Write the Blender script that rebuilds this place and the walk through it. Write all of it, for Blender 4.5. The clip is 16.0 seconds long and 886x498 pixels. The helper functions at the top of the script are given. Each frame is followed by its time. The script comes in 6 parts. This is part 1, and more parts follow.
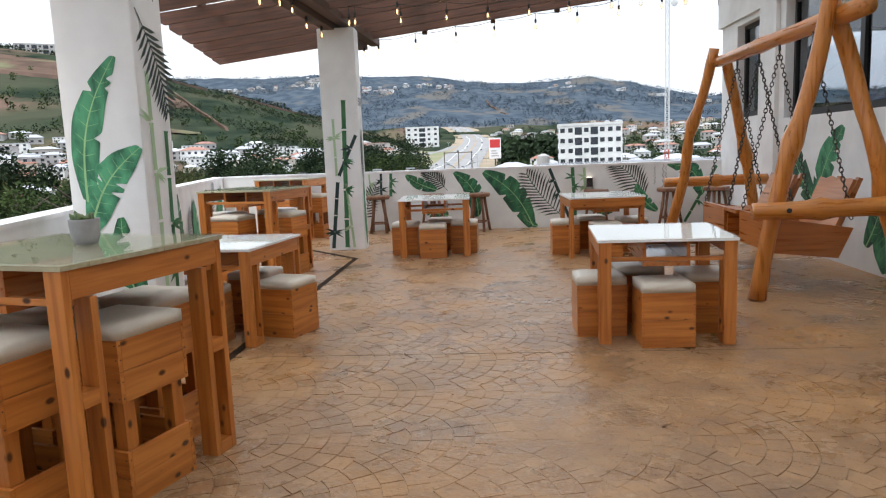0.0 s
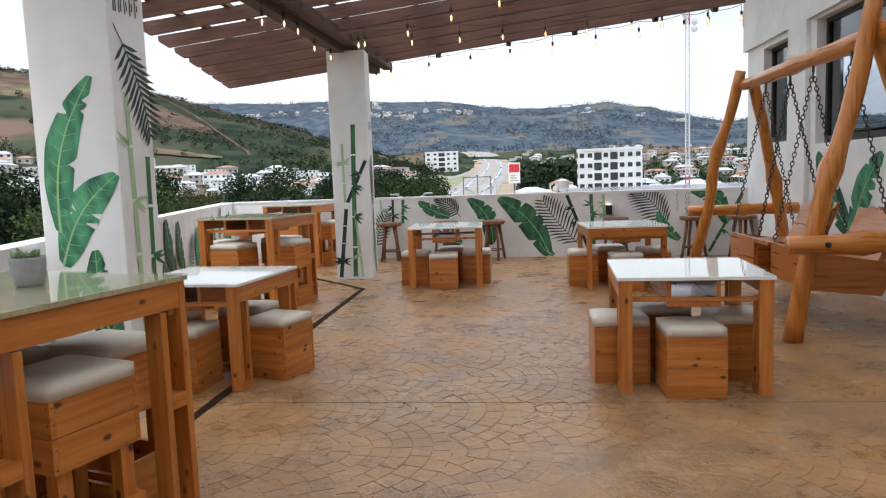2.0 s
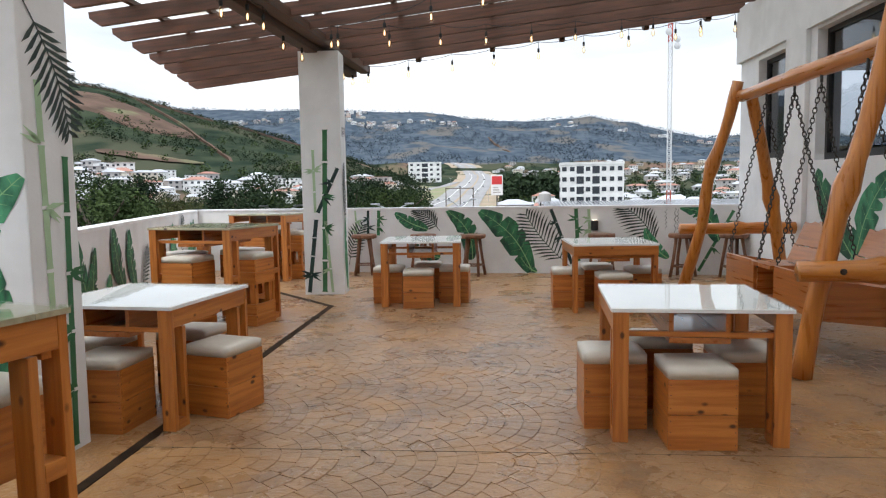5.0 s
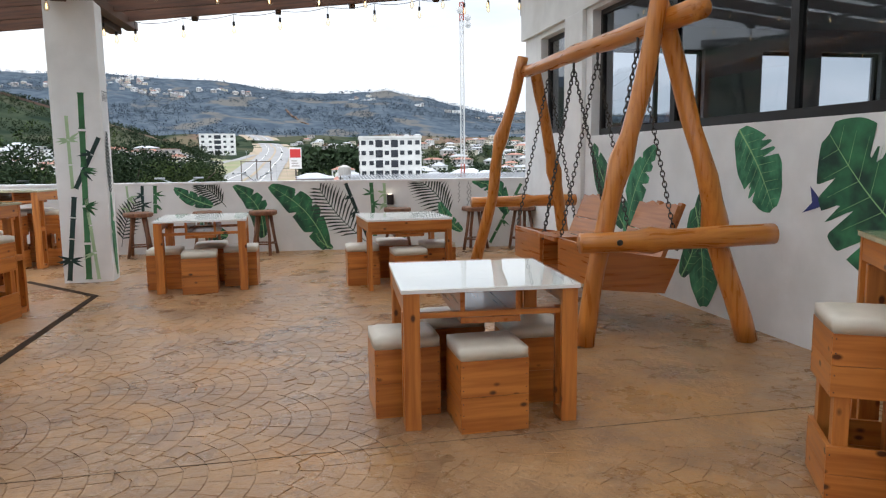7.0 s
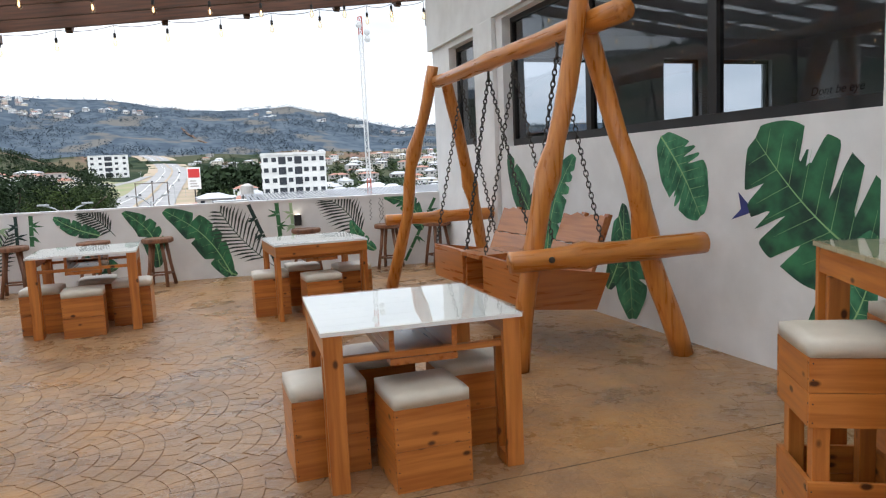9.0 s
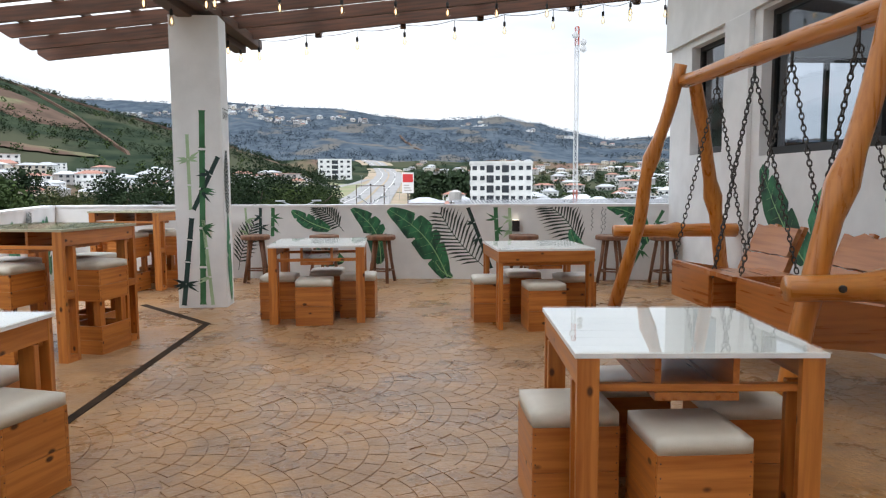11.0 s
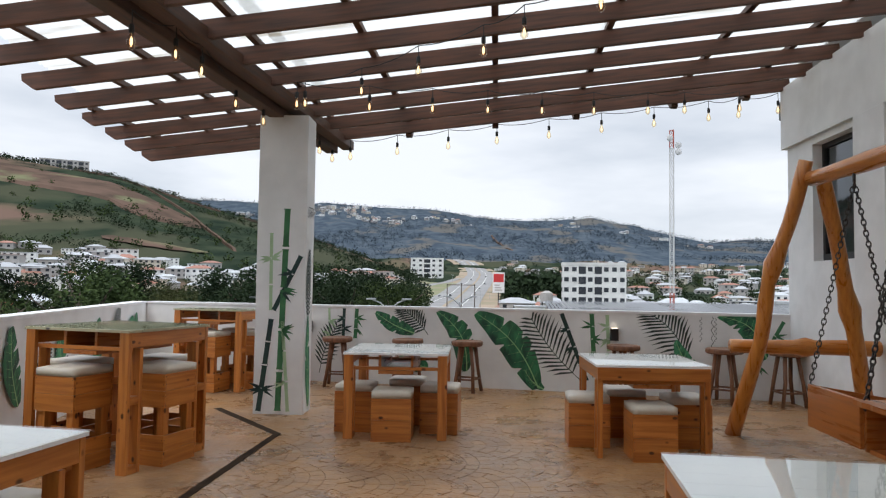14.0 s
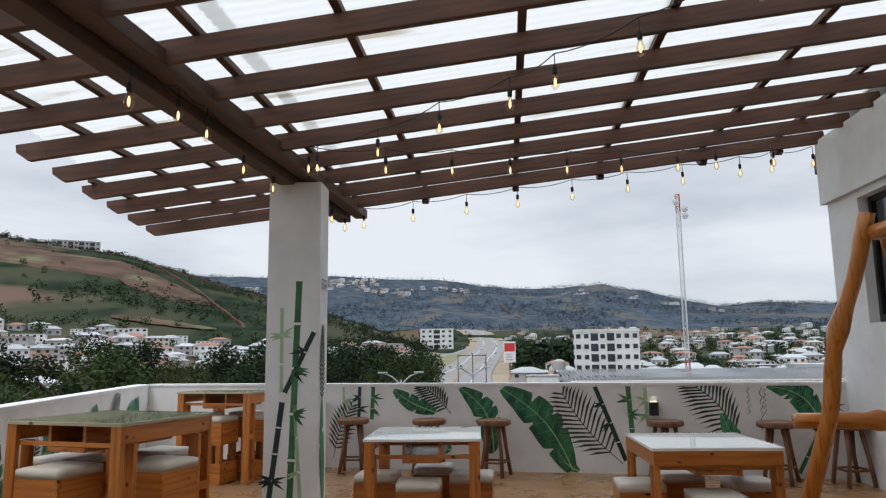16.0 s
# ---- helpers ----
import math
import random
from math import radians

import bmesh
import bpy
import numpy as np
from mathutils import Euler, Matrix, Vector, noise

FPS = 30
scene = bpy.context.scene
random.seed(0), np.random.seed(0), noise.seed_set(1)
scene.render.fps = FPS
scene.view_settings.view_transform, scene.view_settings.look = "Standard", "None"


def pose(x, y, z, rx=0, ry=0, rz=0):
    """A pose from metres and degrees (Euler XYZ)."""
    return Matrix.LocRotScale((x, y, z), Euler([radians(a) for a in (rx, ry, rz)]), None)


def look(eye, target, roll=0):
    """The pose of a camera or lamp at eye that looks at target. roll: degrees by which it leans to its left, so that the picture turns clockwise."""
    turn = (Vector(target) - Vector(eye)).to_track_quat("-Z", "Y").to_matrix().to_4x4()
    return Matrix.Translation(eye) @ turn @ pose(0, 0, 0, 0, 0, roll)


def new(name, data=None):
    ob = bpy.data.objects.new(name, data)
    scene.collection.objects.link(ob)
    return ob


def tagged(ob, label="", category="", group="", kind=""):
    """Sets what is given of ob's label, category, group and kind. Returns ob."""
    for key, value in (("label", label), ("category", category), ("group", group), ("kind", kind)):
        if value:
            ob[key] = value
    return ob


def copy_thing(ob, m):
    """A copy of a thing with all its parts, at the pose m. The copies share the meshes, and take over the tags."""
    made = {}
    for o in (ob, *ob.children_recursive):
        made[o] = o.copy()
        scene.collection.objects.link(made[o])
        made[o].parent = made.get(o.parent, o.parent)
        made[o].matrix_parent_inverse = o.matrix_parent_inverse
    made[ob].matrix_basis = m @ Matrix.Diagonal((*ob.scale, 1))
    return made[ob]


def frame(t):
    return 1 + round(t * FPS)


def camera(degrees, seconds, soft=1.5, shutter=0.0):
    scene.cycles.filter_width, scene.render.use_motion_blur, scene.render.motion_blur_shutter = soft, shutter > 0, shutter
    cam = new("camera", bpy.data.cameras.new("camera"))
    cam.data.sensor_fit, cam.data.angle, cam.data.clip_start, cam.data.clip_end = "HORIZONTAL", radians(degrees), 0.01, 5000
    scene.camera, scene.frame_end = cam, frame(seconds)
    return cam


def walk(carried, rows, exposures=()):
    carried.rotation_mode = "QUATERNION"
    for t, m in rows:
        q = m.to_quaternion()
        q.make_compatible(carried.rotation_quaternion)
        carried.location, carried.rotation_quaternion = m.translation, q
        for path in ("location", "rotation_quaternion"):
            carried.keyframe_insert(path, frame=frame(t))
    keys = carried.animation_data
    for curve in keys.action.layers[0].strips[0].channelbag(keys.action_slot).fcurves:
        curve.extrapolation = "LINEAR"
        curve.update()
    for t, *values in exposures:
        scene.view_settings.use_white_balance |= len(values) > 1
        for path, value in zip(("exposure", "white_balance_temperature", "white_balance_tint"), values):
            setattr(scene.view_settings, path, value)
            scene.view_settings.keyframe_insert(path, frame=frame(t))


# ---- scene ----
cam = camera(65.1, 16.0, 1.2)
PATH = [
    (0, (0.297, 0.02, 1.389), (0.145, 1.995, 1.114), -2.3),
    (0.5, (0.315, 0.099, 1.377), (0.231, 2.058, 0.979), -2.0),
    (1, (0.306, 0.226, 1.409), (0.13, 2.201, 1.145), -2.8),
    (1.5, (0.331, 0.397, 1.442), (0.096, 2.379, 1.31), -2.3),
    (2, (0.364, 0.46, 1.409), (0.16, 2.439, 1.205), -2.1),
    (2.5, (0.382, 0.485, 1.41), (0.261, 2.464, 1.148), -2.7),
    (3, (0.364, 0.611, 1.423), (0.265, 2.596, 1.193), -1.7),
    (3.2, (0.382, 0.65, 1.438), (0.27, 2.635, 1.223), -1.8),
    (5.3, (0.377, 1.173, 1.407), (0.225, 3.16, 1.232), -0.9),
    (5.5, (0.393, 1.229, 1.411), (0.277, 3.215, 1.211), -1.4),
    (6, (0.448, 1.279, 1.378), (0.511, 3.26, 1.112), -0.9),
    (6.5, (0.449, 1.304, 1.398), (0.707, 3.261, 1.08), -0.7),
    (7, (0.495, 1.438, 1.402), (0.906, 3.378, 1.144), -0.7),
    (7.5, (0.5, 1.533, 1.407), (1.253, 3.36, 1.102), 0.2),
    (8, (0.5, 1.601, 1.403), (1.333, 3.388, 1.067), -0.7),
    (8.5, (0.502, 1.723, 1.403), (1.32, 3.525, 1.112), -1.0),
    (9, (0.534, 1.892, 1.426), (1.197, 3.765, 1.198), -2.6),
    (9.2, (0.55, 1.937, 1.43), (1.098, 3.848, 1.211), -3.2),
    (11.3, (0.367, 2.394, 1.357), (0.401, 4.385, 1.169), -0.6),
    (11.5, (0.372, 2.421, 1.352), (0.342, 4.409, 1.136), -1.1),
    (12, (0.339, 2.516, 1.405), (0.149, 4.495, 1.186), -1.6),
    (12.5, (0.355, 2.664, 1.417), (0.121, 4.645, 1.269), -2.3),
    (13, (0.367, 2.79, 1.424), (0.117, 4.773, 1.335), -1.0),
    (13.5, (0.402, 2.836, 1.419), (0.194, 4.824, 1.489), -0.1),
    (14, (0.397, 2.91, 1.413), (0.242, 4.901, 1.514), 0.8),
    (14.5, (0.33, 3.057, 1.439), (0.209, 5.053, 1.46), 0.4),
    (15, (0.25, 3.154, 1.44), (0.149, 5.15, 1.525), -1.9),
    (15.5, (0.232, 3.261, 1.463), (0.096, 5.252, 1.606), -0.8),
    (16, (0.201, 3.447, 1.454), (0.024, 5.416, 1.756), -0.7),
]
EXPOSURES = [(0, 0.62), (1.5, 0.54), (3, 0.58), (5.5, 0.50), (7, 0.56), (8.5, 0.68), (9.2, 0.66), (11.5, 0.46), (12.5, 0.22), (14, 0.08), (16, -0.15)]
walk(cam, [(t, look(eye, target, roll)) for t, eye, target, roll in PATH], EXPOSURES)

# ---- light ----
world = bpy.data.worlds.new("overcast_sky")
scene.world = world
world.use_nodes = True
wn, wl = world.node_tree.nodes, world.node_tree.links
wn.clear()
w_out = wn.new("ShaderNodeOutputWorld")
w_bg = wn.new("ShaderNodeBackground")
w_sky = wn.new("ShaderNodeTexSky")
w_sky.sky_type, w_sky.sun_disc = "NISHITA", False
w_sky.sun_elevation, w_sky.sun_rotation = radians(58), radians(150)
w_dim = wn.new("ShaderNodeVectorMath")
w_dim.operation = "SCALE"
w_dim.inputs["Scale"].default_value = 0.1
w_tc = wn.new("ShaderNodeTexCoord")
w_map = wn.new("ShaderNodeMapping")
w_map.inputs["Scale"].default_value = (1.0, 1.0, 4.0)
w_noise = wn.new("ShaderNodeTexNoise")
w_noise.inputs["Scale"].default_value, w_noise.inputs["Detail"].default_value = 1.7, 6.0
w_ramp = wn.new("ShaderNodeValToRGB")
w_ramp.color_ramp.elements[0].position, w_ramp.color_ramp.elements[0].color = 0.36, (0.46, 0.53, 0.63, 1)
w_ramp.color_ramp.elements[1].position, w_ramp.color_ramp.elements[1].color = 0.65, (0.94, 0.98, 1.05, 1)
w_mix = wn.new("ShaderNodeMixRGB")
w_mix.inputs[0].default_value = 0.92
wl.new(w_sky.outputs[0], w_dim.inputs[0])
wl.new(w_tc.outputs["Generated"], w_map.inputs[0])
wl.new(w_map.outputs[0], w_noise.inputs["Vector"])
wl.new(w_noise.outputs[0], w_ramp.inputs[0])
wl.new(w_dim.outputs[0], w_mix.inputs[1])
# an overcast sky is brightest overhead
w_sep, w_up, w_gain = wn.new("ShaderNodeSeparateXYZ"), wn.new("ShaderNodeMapRange"), wn.new("ShaderNodeVectorMath")
w_gain.operation = "SCALE"
w_up.inputs["From Min"].default_value, w_up.inputs["From Max"].default_value = 0.25, 0.95
w_up.inputs["To Min"].default_value, w_up.inputs["To Max"].default_value = 1.0, 2.7
wl.new(w_tc.outputs["Generated"], w_sep.inputs[0])
wl.new(w_sep.outputs["Z"], w_up.inputs["Value"])
wl.new(w_up.outputs[0], w_gain.inputs["Scale"])
wl.new(w_ramp.outputs[0], w_gain.inputs[0])
wl.new(w_gain.outputs[0], w_mix.inputs[2])
wl.new(w_mix.outputs[0], w_bg.inputs[0])
w_bg.inputs[1].default_value = 1.0
wl.new(w_bg.outputs[0], w_out.inputs[0])
sun = new("sun", bpy.data.lights.new("sun", "SUN"))
sun.data.energy, sun.data.angle, sun.data.color = 1.0, radians(20), (1.0, 0.96, 0.9)
sun.matrix_world = look((0, 0, 30), (0.25 * 30, 0.43 * 30, 30 - 0.85 * 30))


# ---- materials ----
def material(name, color, rough=0.6, second=None, scale=8.0, stretch=(1, 1, 1), metal=0.0, bump=0.0, bump_scale=60.0,
             spread=(0.35, 0.65), island=0.0, coat=0.0, stain=None, stain_scale=0.8, stain_span=(0.55, 0.75), space="Object"):
    m = bpy.data.materials.new(name)
    m.use_nodes = True
    n, l = m.node_tree.nodes, m.node_tree.links
    b = n["Principled BSDF"]
    b.inputs["Roughness"].default_value, b.inputs["Metallic"].default_value = rough, metal
    b.inputs["Coat Weight"].default_value, b.inputs["Coat Roughness"].default_value = coat, 0.15
    tc, mp, ns, rp = n.new("ShaderNodeTexCoord"), n.new("ShaderNodeMapping"), n.new("ShaderNodeTexNoise"), n.new("ShaderNodeValToRGB")
    mp.inputs["Scale"].default_value = stretch
    ns.inputs["Scale"].default_value, ns.inputs["Detail"].default_value = scale, 6.0
    second = second or tuple(c * 0.82 for c in color)
    rp.color_ramp.elements[0].position, rp.color_ramp.elements[1].position = spread
    rp.color_ramp.elements[0].color, rp.color_ramp.elements[1].color = (*second, 1), (*color, 1)
    l.new(tc.outputs[space], mp.inputs[0])
    l.new(mp.outputs[0], ns.inputs["Vector"])
    l.new(ns.outputs[0], rp.inputs[0])
    tint = rp.outputs[0]
    if island:
        oi, hs, mr = n.new("ShaderNodeObjectInfo"), n.new("ShaderNodeHueSaturation"), n.new("ShaderNodeMapRange")
        gi, ad = n.new("ShaderNodeNewGeometry"), n.new("ShaderNodeMath")
        ad.operation = "ADD"
        l.new(oi.outputs["Random"], ad.inputs[0])
        l.new(gi.outputs["Random Per Island"], ad.inputs[1])
        mr.inputs["From Max"].default_value = 2.0
        mr.inputs["To Min"].default_value, mr.inputs["To Max"].default_value = 1 - island, 1 + island
        l.new(ad.outputs[0], mr.inputs["Value"])
        l.new(mr.outputs[0], hs.inputs["Value"])
        l.new(tint, hs.inputs["Color"])
        tint = hs.outputs[0]
    if stain:
        sn, sr, sm = n.new("ShaderNodeTexNoise"), n.new("ShaderNodeMapRange"), n.new("ShaderNodeMixRGB")
        sn.inputs["Scale"].default_value, sn.inputs["Detail"].default_value = stain_scale, 5.0
        sr.inputs["From Min"].default_value, sr.inputs["From Max"].default_value = stain_span
        l.new(mp.outputs[0], sn.inputs["Vector"])
        l.new(sn.outputs[0], sr.inputs["Value"])
        l.new(sr.outputs[0], sm.inputs[0])
        l.new(tint, sm.inputs[1])
        sm.inputs[2].default_value = (*stain, 1)
        tint = sm.outputs[0]
    l.new(tint, b.inputs["Base Color"])
    rr = n.new("ShaderNodeMapRange")
    rr.inputs["To Min"].default_value, rr.inputs["To Max"].default_value = max(0.03, rough - 0.12), min(1, rough + 0.12)
    l.new(ns.outputs[0], rr.inputs["Value"])
    l.new(rr.outputs[0], b.inputs["Roughness"])
    if bump:
        bn, bp = n.new("ShaderNodeTexNoise"), n.new("ShaderNodeBump")
        bn.inputs["Scale"].default_value, bn.inputs["Detail"].default_value = bump_scale, 4.0
        bp.inputs["Strength"].default_value, bp.inputs["Distance"].default_value = bump, 0.01
        l.new(mp.outputs[0], bn.inputs["Vector"])
        l.new(bn.outputs[0], bp.inputs["Height"])
        l.new(bp.outputs[0], b.inputs["Normal"])
    return m


def wood(name, color, dark, axis, rough=0.38, coat=0.25, knots=True):
    """Pine boards with the grain along one axis, a few knots and a thin varnish."""
    stretch = [14.0, 14.0, 14.0]
    stretch["xyz".index(axis)] = 0.9
    m = material(name, color, rough, dark, 2.2, stretch, bump=0.15, bump_scale=3.0, island=0.16, coat=coat, spread=(0.3, 0.62))
    if knots:
        n, l = m.node_tree.nodes, m.node_tree.links
        b = n["Principled BSDF"]
        base = b.inputs["Base Color"].links[0].from_socket
        tc, mp, vo, mr, mx = (n.new("ShaderNodeTexCoord"), n.new("ShaderNodeMapping"), n.new("ShaderNodeTexVoronoi"),
                              n.new("ShaderNodeMapRange"), n.new("ShaderNodeMixRGB"))
        oi = n.new("ShaderNodeObjectInfo")
        squash = [1.0, 1.0, 1.0]
        squash["xyz".index(axis)] = 0.6
        mp.inputs["Scale"].default_value = squash
        vo.inputs["Scale"].default_value = 10.5
        mr.inputs["From Min"].default_value, mr.inputs["From Max"].default_value = 0.17, 0.09
        ad, sc = n.new("ShaderNodeVectorMath"), n.new("ShaderNodeMath")
        sc.operation = "MULTIPLY"
        sc.inputs[1].default_value = 40.0
        l.new(oi.outputs["Random"], sc.inputs[0])
        l.new(tc.outputs["Object"], ad.inputs[0])
        l.new(sc.outputs[0], ad.inputs[1])
        l.new(ad.outputs[0], mp.inputs[0])
        l.new(mp.outputs[0], vo.inputs["Vector"])
        l.new(vo.outputs["Distance"], mr.inputs["Value"])
        l.new(mr.outputs[0], mx.inputs[0])
        l.new(base, mx.inputs[1])
        mx.inputs[2].default_value = (dark[0] * 0.22, dark[1] * 0.2, dark[2] * 0.3, 1)
        l.new(mx.outputs[0], b.inputs["Base Color"])
    return m


PINE, PINE_D = (0.56, 0.205, 0.042), (0.36, 0.105, 0.019)
pine_x, pine_y, pine_z = (wood("pine_" + a, PINE, PINE_D, a) for a in "xyz")
log_wood = wood("varnished_log", (0.55, 0.205, 0.034), (0.40, 0.125, 0.018), "z", 0.3, 0.4, False)
log_x = wood("varnished_log_x", (0.55, 0.205, 0.034), (0.40, 0.125, 0.018), "x", 0.3, 0.4, False)
log_y = wood("varnished_log_y", (0.55, 0.205, 0.034), (0.40, 0.125, 0.018), "y", 0.3, 0.4, False)
red_wood_x = wood("reddish_bench_wood_x", (0.46, 0.155, 0.034), (0.31, 0.09, 0.018), "x", 0.3, 0.4, False)
red_wood = wood("reddish_bench_wood", (0.46, 0.155, 0.034), (0.31, 0.09, 0.018), "y", 0.3, 0.4, False)
pale_wood = wood("pale_back_wood", (0.47, 0.185, 0.06), (0.34, 0.115, 0.033), "y", 0.4, 0.2, False)
roof_wood = wood("dark_roof_timber", (0.125, 0.052, 0.029), (0.055, 0.026, 0.016), "x", 0.6, 0.0, False)
roof_wood_y = wood("dark_roof_timber_y", (0.11, 0.055, 0.034), (0.055, 0.03, 0.02), "y", 0.65, 0.0, False)
stool_wood = wood("dark_stool_wood", (0.24, 0.105, 0.05), (0.12, 0.05, 0.025), "z", 0.5, 0.1, False)
leather = material("beige_leatherette", (0.66, 0.60, 0.50), 0.42, (0.56, 0.50, 0.41), 5.0, bump=0.12, bump_scale=140.0, island=0.07, stain=(0.45, 0.38, 0.3), stain_scale=3.0, stain_span=(0.62, 0.85))
plaster = material("white_wall_paint", (0.80, 0.80, 0.79), 0.75, (0.72, 0.72, 0.71), 3.0, bump=0.08, bump_scale=45.0, stain=(0.62, 0.61, 0.58), stain_scale=1.3, stain_span=(0.58, 0.85))
cap_paint = material("parapet_cap_paint", (0.86, 0.86, 0.86), 0.6, (0.74, 0.74, 0.74), 6.0)


def stamped(name, island):
    """Sealed brown concrete: ochre and grey-brown patches, worn streaks, a patchy shine."""
    m = material(name, (0.40, 0.235, 0.115), 0.4, (0.27, 0.15, 0.075), 3.4, island=island, spread=(0.32, 0.68))
    n, l = m.node_tree.nodes, m.node_tree.links
    b = n["Principled BSDF"]
    tint = b.inputs["Base Color"].links[0].from_socket
    tc = n.new("ShaderNodeTexCoord")

    def cloud(scale, detail, lo, hi, rough=0.6):
        q, r = n.new("ShaderNodeTexNoise"), n.new("ShaderNodeMapRange")
        q.inputs["Scale"].default_value, q.inputs["Detail"].default_value, q.inputs["Roughness"].default_value = scale, detail, rough
        r.inputs["From Min"].default_value, r.inputs["From Max"].default_value = lo, hi
        l.new(tc.outputs["Object"], q.inputs["Vector"])
        l.new(q.outputs[0], r.inputs["Value"])
        return r.outputs[0]

    for fac, c, most in ((cloud(0.62, 6, 0.46, 0.66), (0.47, 0.22, 0.055), 0.65), (cloud(1.15, 8, 0.50, 0.70, 0.7), (0.15, 0.09, 0.06), 0.7),
                         (cloud(7.0, 8, 0.56, 0.72, 0.75), (0.50, 0.36, 0.22), 0.6), (cloud(24.0, 6, 0.57, 0.70, 0.7), (0.14, 0.075, 0.04), 0.75)):
        mx, ml = n.new("ShaderNodeMixRGB"), n.new("ShaderNodeMath")
        ml.operation = "MULTIPLY"
        ml.inputs[1].default_value = most
        l.new(fac, ml.inputs[0])
        l.new(ml.outputs[0], mx.inputs[0])
        l.new(tint, mx.inputs[1])
        mx.inputs[2].default_value = (*c, 1)
        tint = mx.outputs[0]
    l.new(tint, b.inputs["Base Color"])
    rr = n.new("ShaderNodeMapRange")
    rr.inputs["To Min"].default_value, rr.inputs["To Max"].default_value = 0.18, 0.46
    l.new(cloud(1.7, 7, 0.36, 0.62, 0.7), rr.inputs["Value"])
    l.new(rr.outputs[0], b.inputs["Roughness"])
    fine, wave, bp, bp2 = cloud(38.0, 5, 0.3, 0.7), cloud(9.0, 3, 0.3, 0.7), n.new("ShaderNodeBump"), n.new("ShaderNodeBump")
    bp.inputs["Strength"].default_value, bp.inputs["Distance"].default_value = 0.30, 0.006
    bp2.inputs["Strength"].default_value, bp2.inputs["Distance"].default_value = 0.55, 0.010
    l.new(fine, bp.inputs["Height"])
    l.new(wave, bp2.inputs["Height"])
    l.new(bp2.outputs[0], bp.inputs["Normal"])
    l.new(bp.outputs[0], b.inputs["Normal"])
    return m


concrete, concrete_floor = stamped("stamped_concrete", 0.16), stamped("worn_concrete", 0.0)
dirt = material("dark_drain_dirt", (0.05, 0.03, 0.018), 0.95, (0.022, 0.014, 0.009), 9.0)
dirt.node_tree.nodes["Principled BSDF"].inputs["Specular IOR Level"].default_value = 0.08
joint_mat = material("dusty_joint", (0.17, 0.105, 0.055), 0.9, (0.10, 0.06, 0.032), 5.0)
black_metal = material("black_window_frame", (0.02, 0.02, 0.022), 0.4, (0.015, 0.015, 0.016), 5.0)
chain_metal = material("dark_chain_steel", (0.10, 0.095, 0.09), 0.45, (0.05, 0.045, 0.04), 40.0, metal=0.8)
cable_black = material("black_cable", (0.015, 0.015, 0.015), 0.6)
pot_grey = material("grey_clay_pot", (0.34, 0.33, 0.33), 0.7, (0.27, 0.26, 0.26), 14.0, bump=0.1)
pot_dark = material("dark_plum_pot", (0.085, 0.07, 0.075), 0.45, (0.06, 0.05, 0.055), 10.0)
soil = material("potting_soil", (0.05, 0.035, 0.025), 0.95, None, 30.0)
aloe = material("succulent_leaf", (0.14, 0.20, 0.075), 0.5, (0.06, 0.10, 0.035), 26.0, spread=(0.4, 0.6))
leaf_green = material("painted_green", (0.085, 0.34, 0.17), 0.7, (0.012, 0.10, 0.05), 5.0, island=0.15, space="Generated")
leaf_dark = material("painted_dark_green", (0.04, 0.20, 0.085), 0.7, (0.007, 0.04, 0.028), 5.0, island=0.15, space="Generated")
leaf_pale = material("painted_pale_green", (0.42, 0.58, 0.36), 0.75, (0.34, 0.48, 0.29), 4.0)
rib_paint = material("painted_leaf_rib", (0.30, 0.55, 0.25), 0.7)
frond_paint = material("painted_grey_green_frond", (0.05, 0.075, 0.062), 0.75, (0.025, 0.04, 0.035), 6.0)
bamboo_dark = material("painted_dark_bamboo", (0.02, 0.055, 0.045), 0.75, (0.012, 0.03, 0.03), 5.0)
bamboo_green = material("painted_green_bamboo", (0.06, 0.20, 0.085), 0.75, (0.03, 0.12, 0.045), 5.0)
bird_blue = material("painted_blue_bird", (0.04, 0.05, 0.20), 0.7)
letter_grey = material("painted_grey_letters", (0.10, 0.11, 0.11), 0.8)
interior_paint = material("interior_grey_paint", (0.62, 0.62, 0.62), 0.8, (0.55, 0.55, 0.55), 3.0)


